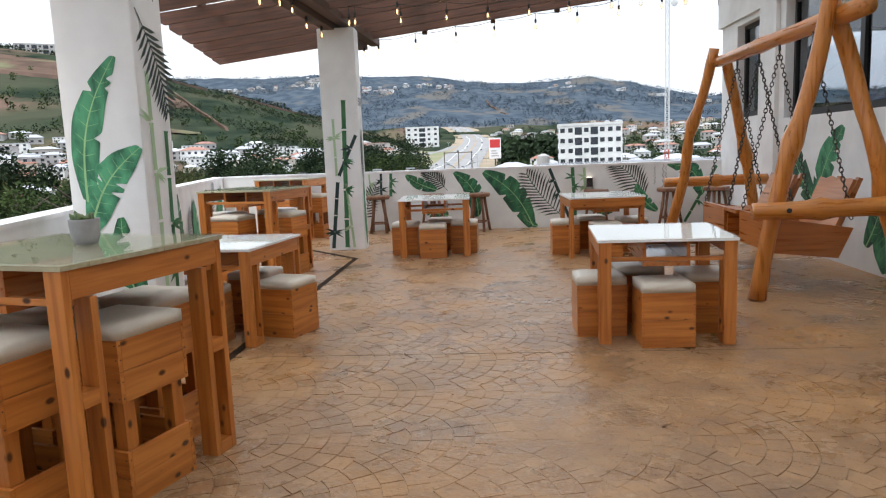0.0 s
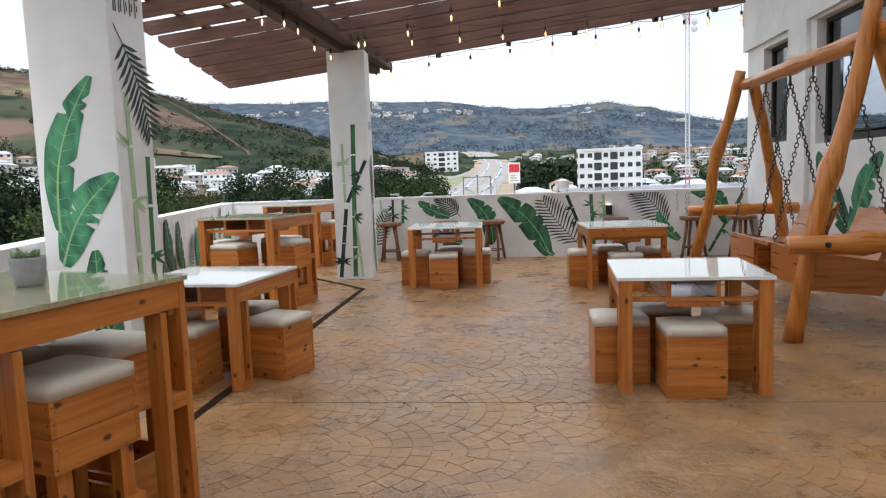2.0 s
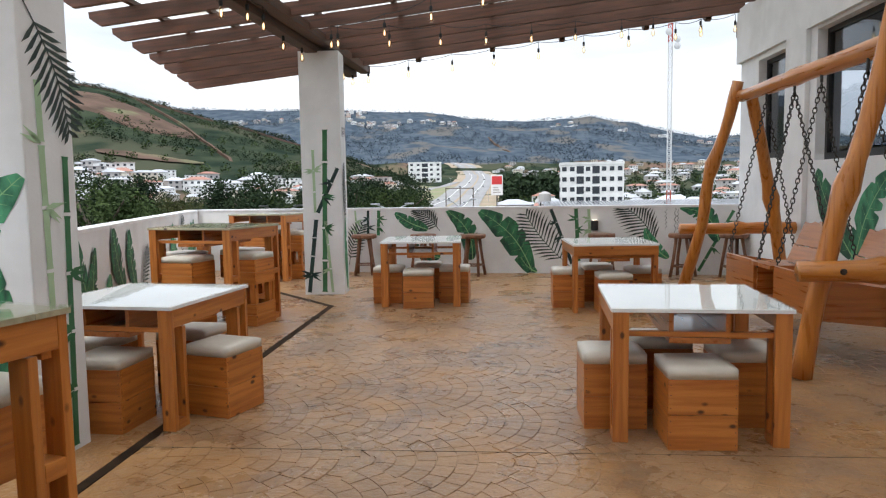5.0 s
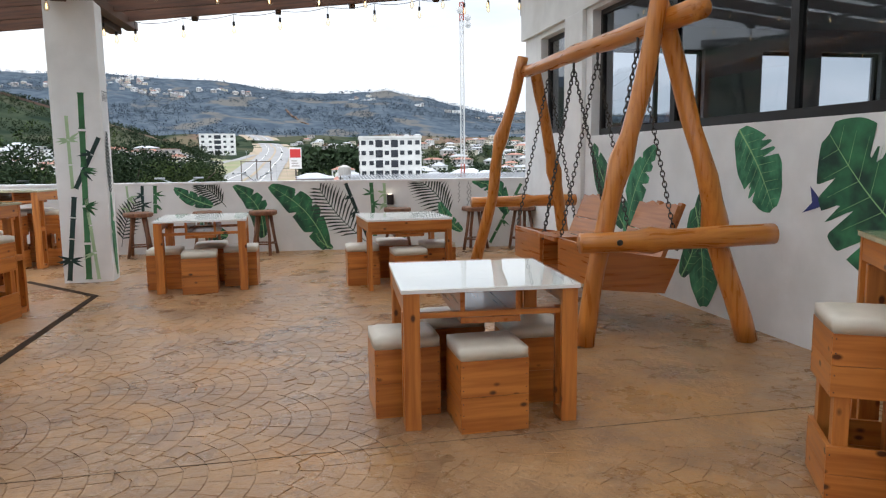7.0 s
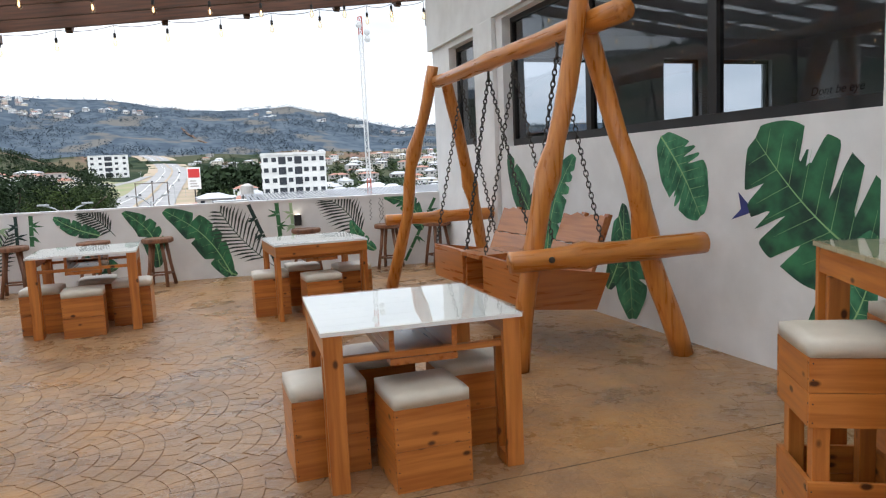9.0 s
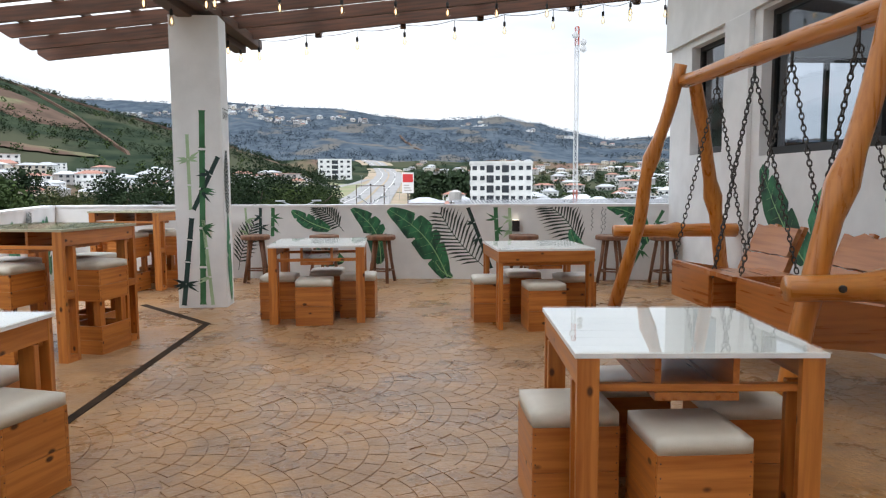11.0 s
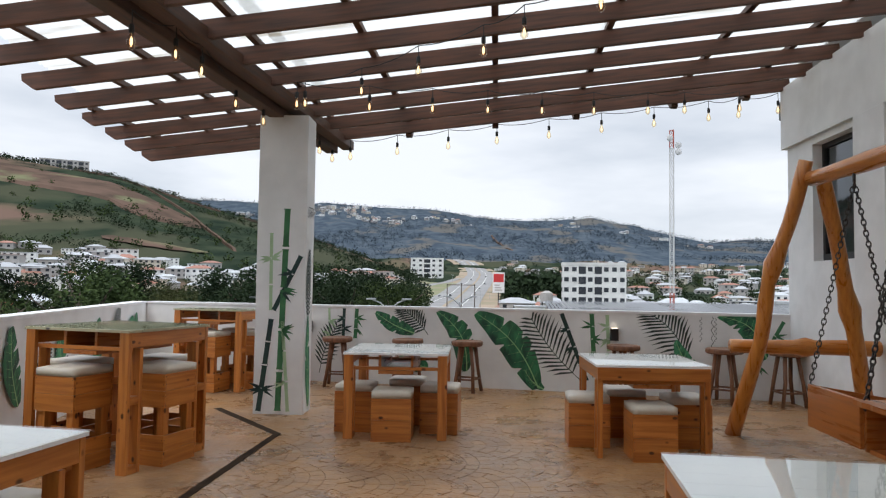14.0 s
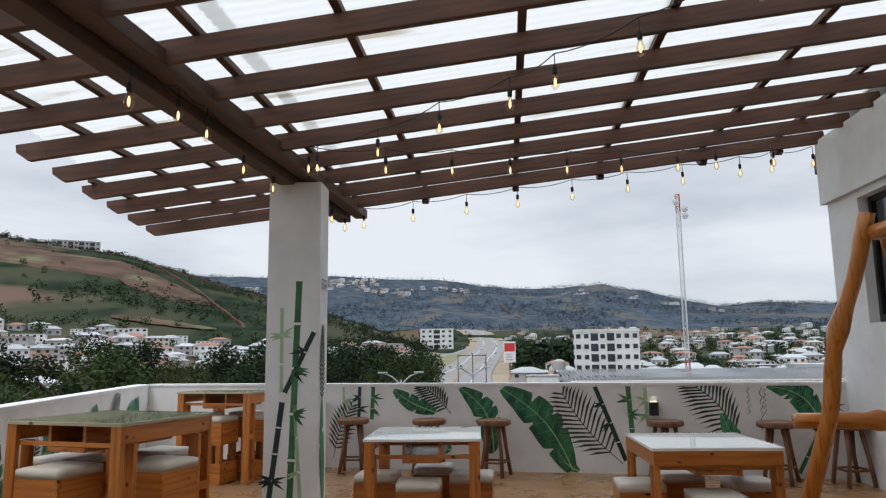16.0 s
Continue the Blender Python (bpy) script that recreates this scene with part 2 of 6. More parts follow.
def glass(name, color, ior=1.5, rough=0.0, clear=0.9, most=1.0):
    """A pane: clear with a mirror-like gloss that grows at flat angles."""
    m = bpy.data.materials.new(name)
    m.use_nodes = True
    n, l = m.node_tree.nodes, m.node_tree.links
    n.clear()
    out, mx, tr, gl, fr = (n.new("ShaderNodeOutputMaterial"), n.new("ShaderNodeMixShader"), n.new("ShaderNodeBsdfTransparent"),
                           n.new("ShaderNodeBsdfGlossy"), n.new("ShaderNodeLayerWeight"))
    tr.inputs[0].default_value = (*[c * clear for c in color], 1)
    gl.inputs["Color"].default_value, gl.inputs["Roughness"].default_value = (1, 1, 1, 1), rough
    # gloss by Schlick's rule, the same from both sides of the pane
    fr.inputs["Blend"].default_value = 0.5
    f0 = ((ior - 1) / (ior + 1)) ** 2
    pw, sc = n.new("ShaderNodeMath"), n.new("ShaderNodeMapRange")
    pw.operation = "POWER"
    pw.inputs[1].default_value = 5.0
    sc.inputs["To Min"].default_value, sc.inputs["To Max"].default_value = f0, most
    l.new(fr.outputs["Facing"], pw.inputs[0])
    l.new(pw.outputs[0], sc.inputs["Value"])
    l.new(sc.outputs[0], mx.inputs[0])
    l.new(tr.outputs[0], mx.inputs[1])
    l.new(gl.outputs[0], mx.inputs[2])
    l.new(mx.outputs[0], out.inputs[0])
    return m


table_glass = glass("green_table_glass", (0.975, 0.985, 0.965), 2.0, 0.01, 1.0, 0.6)
low_glass = glass("clear_table_glass", (0.985, 0.99, 0.98), 2.2, 0.01, 1.0, 0.34)
window_glass = glass("tinted_window_glass", (0.74, 0.78, 0.82), 1.55)
bulb_glass = glass("amber_bulb_glass", (1.0, 0.92, 0.78), 1.5, 0.05, 0.95)


def emission(name, color, strength):
    m = bpy.data.materials.new(name)
    m.use_nodes = True
    b = m.node_tree.nodes["Principled BSDF"]
    b.inputs["Base Color"].default_value = (*color, 1)
    b.inputs["Emission Color"].default_value, b.inputs["Emission Strength"].default_value = (*color, 1), strength
    return m


filament = emission("glowing_filament", (1.0, 0.72, 0.42), 2.2)
lamp_glow = emission("wall_light_glow", (1.0, 0.85, 0.65), 2.5)

# translucent roofing sheet
sheet = bpy.data.materials.new("translucent_roof_sheet")
sheet.use_nodes = True
sn_, sl_ = sheet.node_tree.nodes, sheet.node_tree.links
sn_.clear()
s_out, s_mix, s_tl, s_df = (sn_.new("ShaderNodeOutputMaterial"), sn_.new("ShaderNodeMixShader"), sn_.new("ShaderNodeBsdfTranslucent"), sn_.new("ShaderNodeBsdfDiffuse"))
s_tc, s_mp, s_no, s_rp = sn_.new("ShaderNodeTexCoord"), sn_.new("ShaderNodeMapping"), sn_.new("ShaderNodeTexNoise"), sn_.new("ShaderNodeValToRGB")
s_mp.inputs["Scale"].default_value = (0.35, 3.0, 1.0)
s_no.inputs["Scale"].default_value, s_no.inputs["Detail"].default_value = 2.0, 6.0
s_rp.color_ramp.elements[0].position, s_rp.color_ramp.elements[0].color = 0.30, (0.45, 0.40, 0.32, 1)
s_rp.color_ramp.elements[1].position, s_rp.color_ramp.elements[1].color = 0.42, (0.74, 0.74, 0.72, 1)
sl_.new(s_tc.outputs["Object"], s_mp.inputs[0])
sl_.new(s_mp.outputs[0], s_no.inputs["Vector"])
sl_.new(s_no.outputs[0], s_rp.inputs[0])
sl_.new(s_rp.outputs[0], s_tl.inputs[0])
s_df.inputs[0].default_value = (0.7, 0.7, 0.68, 1)
s_mix.inputs[0].default_value = 0.15
sl_.new(s_tl.outputs[0], s_mix.inputs[1])
sl_.new(s_df.outputs[0], s_mix.inputs[2])
sl_.new(s_mix.outputs[0], s_out.inputs[0])


# ---- mesh helpers ----
def mesh_of(name, bm, mat, smooth=False):
    me = bpy.data.meshes.new(name)
    bmesh.ops.recalc_face_normals(bm, faces=bm.faces)
    bm.to_mesh(me)
    bm.free()
    for m in (mat if isinstance(mat, (list, tuple)) else [mat]):
        me.materials.append(m)
    if smooth:
        me.shade_smooth()
    return me


def part(name, bm, mat, parent=None, label="", smooth=False):
    ob = new(name, mesh_of(name, bm, mat, smooth))
    if parent:
        ob.parent = parent
    if label:
        ob["label"] = label
    return ob


def structure(name, bm, mat, label, category, smooth=False):
    return tagged(part(name, bm, mat, None, "", smooth), label, category, kind="structure")


def thing(name, label, category, group=""):
    return tagged(new(name), label, category, group)


def box(bm, x0, x1, y0, y1, z0, z1, bevel=0.0, m=None):
    made = bmesh.ops.create_cube(bm, size=1.0, matrix=Matrix.Translation(((x0 + x1) / 2, (y0 + y1) / 2, (z0 + z1) / 2)) @ Matrix.Diagonal((x1 - x0, y1 - y0, z1 - z0, 1)))
    vs = made["verts"]
    if bevel:
        es = list({e for v in vs for e in v.link_edges})
        r = bmesh.ops.bevel(bm, geom=es, offset=bevel, segments=2, affect="EDGES", profile=0.6)
        vs = list({v for f in r["faces"] for v in f.verts} | {v for v in vs if v.is_valid})
    if m is not None:
        bmesh.ops.transform(bm, matrix=m, verts=vs)
    return bm


def box_part(name, x0, x1, y0, y1, z0, z1, mat, parent, bevel=0.004, label="", m=None):
    return part(name, box(bmesh.new(), x0, x1, y0, y1, z0, z1, bevel, m), mat, parent, label)


def tube(bm, points, radii, sides=10, wobble=0.0):
    """A closed limb through points, with its own radius at each."""
    pts = [Vector(p) for p in points]
    rings = []
    for i, p in enumerate(pts):
        d = (pts[min(i + 1, len(pts) - 1)] - pts[max(i - 1, 0)]).normalized()
        a = d.cross(Vector((0.3, 0.9, 0.21))).normalized()
        b = d.cross(a)
        ring = []
        for k in range(sides):
            t = 2 * math.pi * k / sides
            r = radii[i] * (1 + wobble * noise.noise(p * 3 + Vector((math.cos(t), math.sin(t), 0)) * 0.8))
            ring.append(bm.verts.new(p + (a * math.cos(t) + b * math.sin(t)) * r))
        rings.append(ring)
    for u, v in zip(rings, rings[1:]):
        for k in range(sides):
            bm.faces.new((u[k], u[(k + 1) % sides], v[(k + 1) % sides], v[k]))
    bm.faces.new(rings[0][::-1])
    bm.faces.new(rings[-1])
    return bm


def lathe(bm, profile, sides=20, at=(0, 0, 0)):
    rings = [[bm.verts.new((at[0] + r * math.cos(2 * math.pi * k / sides), at[1] + r * math.sin(2 * math.pi * k / sides), at[2] + z)) for k in range(sides)] for r, z in profile]
    for u, v in zip(rings, rings[1:]):
        for k in range(sides):
            bm.faces.new((u[k], u[(k + 1) % sides], v[(k + 1) % sides], v[k]))
    bm.faces.new(rings[0][::-1])
    bm.faces.new(rings[-1])
    return bm


def prism(bm, poly, z0, z1):
    lo = [bm.verts.new((x, y, z0)) for x, y in poly]
    hi = [bm.verts.new((x, y, z1)) for x, y in poly]
    bm.faces.new(lo[::-1])
    bm.faces.new(hi)
    for i in range(len(poly)):
        j = (i + 1) % len(poly)
        bm.faces.new((lo[i], lo[j], hi[j], hi[i]))
    return bm


# ---- terrace structure ----
WALL_X, END_Y, PAR_H = 4.10, 12.05, 1.09


def par_y(x):
    return 12.54 - 0.125 * x


def left_x(y):
    return -2.45 - 0.262 * (y - 3.78)


CORNER = (-4.93, 13.16)
# walking surface: gently uneven, so that the stamped joints fill up in places
bm = bmesh.new()
NX, NY, FX0, FX1, FY0, FY1 = 100, 180, -5.6, 4.5, -4.0, 13.6
grid = []
for j in range(NY + 1):
    row = []
    for i in range(NX + 1):
        x, y = FX0 + (FX1 - FX0) * i / NX, FY0 + (FY1 - FY0) * j / NY
        z = -0.0050 + 0.0070 * max(0.0, noise.noise(Vector((x * 0.55, y * 0.55, 3.1))) + 0.10 * noise.noise(Vector((x * 3, y * 3, 1.0))) + (0.35 if x > 2.3 and y < 10 else 0.0) - (0.0 if y > 4 else -0.22))
        row.append(bm.verts.new((x, y, min(z, 0.0))))
    grid.append(row)
for j in range(NY):
    for i in range(NX):
        bm.faces.new((grid[j][i], grid[j][i + 1], grid[j + 1][i + 1], grid[j + 1][i]))
floor = structure("floor", bm, concrete_floor, "brown stamped concrete terrace floor with worn fan pattern", "floor", True)
bm = bmesh.new()
prism(bm, [(-5.6, -4.0), (11.25, -4.0), (11.25, 12.3), (4.5, 12.3), (-5.6, 13.6)], -0.4, -0.02)
structure("floor_slab", bm, plaster, "concrete slab that carries the terrace", "slab")
# strip behind the drain
bm = bmesh.new()
prism(bm, [(-5.2, 13.2), (-5.2, -4.0), (-1.66, -4.0), (-1.66, 9.28), (-2.72, 10.46), (-3.4, 12.0), (-3.6, 13.2)], -0.012, 0.002)
structure("floor_strip", bm, concrete_floor, "plain worn concrete strip beside the drain", "floor")
bm = bmesh.new()
prism(bm, [(-1.66, -4.0), (-1.595, -4.0), (-1.595, 9.33), (-1.655, 9.30)], -0.012, 0.0008)
prism(bm, [(-1.66, 9.275), (-1.595, 9.33), (-2.66, 10.53), (-2.72, 10.46)], -0.012, 0.0012)
bm2 = bmesh.new()
prism(bm2, [(-1.59, 4.700), (4.09, 4.660), (4.09, 4.666), (-1.59, 4.706)], -0.012, 0.0014)
structure("floor_joint", bm2, joint_mat, "thin dark joint across the floor", "joint")
structure("drain_channel", bm, dirt, "narrow dirty drain groove in the floor", "drain")

# parapets
def wall_prism(p, q, t, z0, z1):
    d = (Vector(q) - Vector(p)).normalized()
    nrm = Vector((-d.y, d.x)) * t
    return prism(bmesh.new(), [tuple(p), tuple(q), (q[0] + nrm.x, q[1] + nrm.y), (p[0] + nrm.x, p[1] + nrm.y)], z0, z1)


P_LEFT0, P_RIGHT = (left_x(-4.0), -4.0), (WALL_X, par_y(WALL_X))
wall_front = structure("wall_front", wall_prism(P_RIGHT, CORNER, -0.16, -0.4, PAR_H - 0.03), plaster, "low white parapet with painted tropical leaves", "parapet")
wall_left = structure("wall_left", wall_prism(P_LEFT0, CORNER, 0.16, -0.4, PAR_H - 0.03), plaster, "low white parapet with painted tropical leaves", "parapet")
structure("trim_front", wall_prism((WALL_X - 0.001, P_RIGHT[1] - 0.012), (CORNER[0], CORNER[1] - 0.012), -0.19, PAR_H - 0.03, PAR_H), cap_paint, "smooth white cap of the parapet", "wall cap")
structure("trim_left", wall_prism((P_LEFT0[0] + 0.012, -4.0), (CORNER[0] + 0.012, CORNER[1] - 0.02), 0.19, PAR_H - 0.03, PAR_H + 0.001), cap_paint, "smooth white cap of the parapet", "wall cap")


def pillar(name, x0, y0, w, d, h, turn):
    bm = bmesh.new()
    box(bm, 0, w, 0, d, -0.02, h, 0.012)
    ob = structure(name, bm, plaster, "square white pillar with painted bamboo and leaves", "pillar")
    ob.matrix_world = pose(x0, y0, 0, 0, 0, turn)
    return ob


FAR_P = pillar("pillar_far", -2.2, 10.25, 0.54, 0.36, 3.235, 2.0)
NEAR_P = pillar("pillar_near", -2.49, 4.42, 0.54, 0.38, 3.235, -3.0)
pillar("pillar_back", -2.80, -1.6, 0.54, 0.38, 3.235, -3.0)

# building: wall with openings
def wall_yz(name, x0, x1, y0, y1, z0, z1, holes, mat, label):
    """A wall along y whose rectangular openings go right through."""
    ys = sorted({y0, y1, *[h[0] for h in holes], *[h[1] for h in holes]})
    zs = sorted({z0, z1, *[h[2] for h in holes], *[h[3] for h in holes]})
    bm = bmesh.new()
    cache = {}

    def vert(x, y, z):
        if (x, y, z) not in cache:
            cache[(x, y, z)] = bm.verts.new((x, y, z))
        return cache[(x, y, z)]

    def solid(i, k):
        if not (0 <= i < len(ys) - 1 and 0 <= k < len(zs) - 1):
            return False
        cy, cz = (ys[i] + ys[i + 1]) / 2, (zs[k] + zs[k + 1]) / 2
        return not any(h[0] < cy < h[1] and h[2] < cz < h[3] for h in holes)

    for i in range(len(ys) - 1):
        for k in range(len(zs) - 1):
            if not solid(i, k):
                continue
            a, b, c, d = ys[i], ys[i + 1], zs[k], zs[k + 1]
            bm.faces.new([vert(x0, y, z) for y, z in ((a, c), (a, d), (b, d), (b, c))])
            bm.faces.new([vert(x1, y, z) for y, z in ((a, c), (b, c), (b, d), (a, d))])
            for di, dk, e in ((-1, 0, ((a, c), (a, d))), (1, 0, ((b, c), (b, d))), (0, -1, ((a, c), (b, c))), (0, 1, ((a, d), (b, d)))):
                if not solid(i + di, k + dk):
                    (ya, za), (yb, zb) = e
                    bm.faces.new([vert(x0, ya, za), vert(x0, yb, zb), vert(x1, yb, zb), vert(x1, ya, za)])
    return structure(name, bm, mat, label, "wall")


BIG = (4.55, 9.55, 1.66, 3.16)
FARW = (10.42, 11.35, 1.74, 3.12)
DOOR = (1.2, 3.3, 0.0, 2.6)
wall_building = wall_yz("wall_building", WALL_X, WALL_X + 0.28, -4.0, END_Y, -0.4, 3.2, [BIG, FARW, DOOR], plaster, "white building wall with painted leaves and dark windows")
bm = bmesh.new()
box(bm, WALL_X - 0.05, WALL_X + 0.28, -4.0, END_Y + 0.08, 3.202, 4.0)
structure("wall_upper", bm, plaster, "plain white band above the windows", "wall")
bm = bmesh.new()
box(bm, WALL_X - 0.06, WALL_X - 0.001, 9.72, 10.30, -0.02, 3.2, 0.008)
structure("pillar_window", bm, plaster, "white flat column between two windows", "pillar")
bm = bmesh.new()
box(bm, WALL_X - 0.35, WALL_X - 0.001, 3.72, 4.42, -0.02, 3.2, 0.01)
structure("pillar_door", bm, plaster, "white column beside the doorway", "pillar")
END_WIN = [(5.40, 7.05, 1.88, 3.1), (8.10, 8.88, 1.88, 3.1), (9.22, 10.42, 1.88, 3.1)]
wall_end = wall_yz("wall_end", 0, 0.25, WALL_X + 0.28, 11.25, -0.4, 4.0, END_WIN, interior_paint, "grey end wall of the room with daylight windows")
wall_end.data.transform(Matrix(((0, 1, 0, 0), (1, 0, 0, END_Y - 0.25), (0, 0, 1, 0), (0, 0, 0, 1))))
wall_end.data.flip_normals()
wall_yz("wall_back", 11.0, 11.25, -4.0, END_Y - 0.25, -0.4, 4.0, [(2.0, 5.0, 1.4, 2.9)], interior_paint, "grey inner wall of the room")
bm = bmesh.new()
box(bm, -5.0, 11.25, -4.25, -4.0, -0.4, 4.0)
structure("wall_rear", bm, plaster, "white wall at the start of the terrace", "wall")
bm = bmesh.new()
box(bm, WALL_X + 0.28, 11.0, -4.0, END_Y - 0.25, 3.45, 3.6)
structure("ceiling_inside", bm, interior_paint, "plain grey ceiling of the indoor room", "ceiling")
bm = bmesh.new()
box(bm, WALL_X - 0.02, 11.3, -4.25, END_Y + 0.05, 4.18, 4.3)
structure("roof_building", bm, plaster, "flat roof of the building", "roof")
bm = bmesh.new()
box(bm, WALL_X - 0.02, WALL_X + 0.25, END_Y + 0.081, END_Y + 0.22, 3.62, 3.86, 0.01)
structure("trim_gutter", bm, black_metal, "dark end piece of the roof gutter", "gutter")


def window(name, y0, y1, z0, z1, bars, x=WALL_X + 0.14, transom=None):
    ob = tagged(new(name), "black metal framed window with tinted panes", "window", kind="structure")
    f = 0.055
    bm = bmesh.new()
    box(bm, x - 0.03, x + 0.03, y0, y1, z0, z0 + f + 0.03)
    box(bm, x - 0.03, x + 0.03, y0, y1, z1 - f, z1)
    box(bm, x - 0.03, x + 0.03, y0, y0 + f, z0 + f + 0.03, z1 - f)
    box(bm, x - 0.03, x + 0.03, y1 - f, y1, z0 + f + 0.03, z1 - f)
    part("window_frame", bm, black_metal, ob)
    edges = [y0, *bars, y1]
    for b in bars:
        box_part("mullion", x - 0.035, x + 0.035, b - 0.045, b + 0.045, z0 + f + 0.03, z1 - f, black_metal, ob, 0.003)
    for a, b in zip(edges, edges[1:]):
        p = box_part("pane", x - 0.004, x + 0.004, a + f - 0.005, b - f + 0.005, z0 + f + 0.025, z1 - f + 0.005, window_glass, ob, 0)
        p.visible_shadow = False
    return ob


window("window_1", *BIG, (6.14, 7.85))
window("window_2", *FARW, ())
window("window_3", *DOOR, (2.25,))
for k, w in enumerate(END_WIN):
    bm = bmesh.new()
    y = END_Y - 0.13
    box(bm, w[0], w[1], y - 0.03, y + 0.03, w[2], w[2] + 0.06)
    box(bm, w[0], w[1], y - 0.03, y + 0.03, w[3] - 0.06, w[3])
    for x in ((w[0], w[1] - 0.06) if k else (w[0], (w[0] + w[1]) / 2, w[1] - 0.06)):
        box(bm, x, x + 0.06, y - 0.03, y + 0.03, w[2] + 0.06, w[3] - 0.06)
    frame_ob = tagged(new("window_%d" % (k + 4)), "black framed window in the end wall", "window", kind="structure")
    part("window_frame", bm, black_metal, frame_ob)

# ---- roof over the terrace ----
def raft_z(x):
    return 3.52 + 0.108 * x


RAFT_Y = [12.06 - 0.655 * k for k in range(24)]
TILT_X = -math.degrees(math.atan(0.108))
roof = tagged(new("pergola_roof"), "dark timber pergola roof with translucent corrugated sheets", "roof", kind="structure")


def rafter_mesh():
    bm = bmesh.new()
    L = 9.0
    box(bm, 0.09, L, -0.028, 0.028, 0, 0.15)
    lo = [bm.verts.new(v) for v in ((0.09, -0.028, 0), (0.09, 0.028, 0), (0.09, 0.028, 0.15), (0.09, -0.028, 0.15))]
    tip = [bm.verts.new(v) for v in ((-0.02, -0.028, 0.085), (-0.02, 0.028, 0.085), (-0.02, 0.028, 0.15), (-0.02, -0.028, 0.15))]
    bm.faces.new(tip)
    for a in range(4):
        b = (a + 1) % 4
        bm.faces.new((lo[a], lo[b], tip[b], tip[a]))
    return mesh_of("rafter", bm, roof_wood)


rafter_data = rafter_mesh()
for y in RAFT_Y:
    x0 = -4.45 + 0.185 * (12.0 - y)
    r = new("rafter", rafter_data)
    r.parent = roof
    r.matrix_world = pose(x0, y, raft_z(x0), 0, TILT_X, 0) @ Matrix.Diagonal(((4.14 - x0) / 9.0 / math.cos(math.radians(TILT_X)), 1, 1, 1))
for x in (-4.0, -3.3, -2.74, -1.72, -0.80, 0.36, 1.43, 2.70, 3.62):
    yb = max(-3.4, 12.0 - (x + 4.37) / 0.185)
    box_part("batten", x - 0.03, x + 0.03, yb, 12.14, raft_z(x) + 0.155, raft_z(x) + 0.205, roof_wood_y, roof, 0.003)
# sawn ends that stick out past the front rafter
for x in (-0.80, 0.36, 1.43, 2.70, 3.62):
    bm = bmesh.new()
    prof = [(12.09, 0.12), (12.09, -0.03), (12.16, -0.05), (12.32, 0.05), (12.32, 0.12)]
    lo, hi = ([bm.verts.new((x + d, y, raft_z(x) + z)) for y, z in prof] for d in (-0.04, 0.04))
    bm.faces.new(lo)
    bm.faces.new(hi[::-1])
    for k in range(5):
        q = (k + 1) % 5
        bm.faces.new((lo[k], lo[q], hi[q], hi[k]))
    part("batten_end", bm, roof_wood_y, roof)
beam_dir = Vector((-1.83 + 2.24, 12.12 - 4.6, 0))
beam_turn = -math.degrees(math.atan2(beam_dir.x, beam_dir.y))
for off, dz in ((-0.09, -0.03), (0.09, 0.045)):
    bm = bmesh.new()
    box(bm, off - 0.082, off + 0.082, -7.8, 7.95 - (0.18 if off < 0 else 0), dz, 0.165, 0.012)
    for v in bm.verts:
        v.co.z += 0.012 * noise.noise(Vector((off * 9, v.co.y * 0.9, v.co.z)))
    b = part("beam", bm, roof_wood_y, roof)
    b.matrix_world = pose(-2.24, 4.6, 3.24, 0, 0, beam_turn)
box_part("wall_plate", WALL_X - 0.04, WALL_X + 0.12, -3.6, 12.1, 3.86, raft_z(WALL_X) - 0.005 if raft_z(WALL_X) > 3.9 else 3.955, roof_wood_y, roof, 0.004)
# corrugated sheets
SHEETS = [(-4.4, -1.5), (-1.62, 1.45), (1.38, 4.3)]
for xa, xb in SHEETS:
    bm = bmesh.new()
    n_y = 620
    prev = None
    for k in range(n_y + 1):
        y = -3.4 + 15.5 * k / n_y
        dz = 0.012 * math.sin(2 * math.pi * y / 0.1)
        xs = max(xa, -4.33 + 0.185 * (12.0 - y)) if xa < -4 else xa
        cur = (bm.verts.new((xs, y, raft_z(xs) + 0.222 + dz + (0.012 if xa > 0 or xa < -4 else 0))), bm.verts.new((xb, y, raft_z(xb) + 0.222 + dz + (0.012 if xa > 0 or xa < -4 else 0))))
        if prev and xs < xb - 0.02:
            bm.faces.new((prev[0], prev[1], cur[1], cur[0]))
        prev = cur
    part("roof_sheet", bm, sheet, roof, "milky translucent corrugated sheet", True)


# ---- furniture ----
def put(ob, x, y, turn=0, z=0.0):
    ob.matrix_world = pose(x, y, z, 0, 0, turn)
    return ob


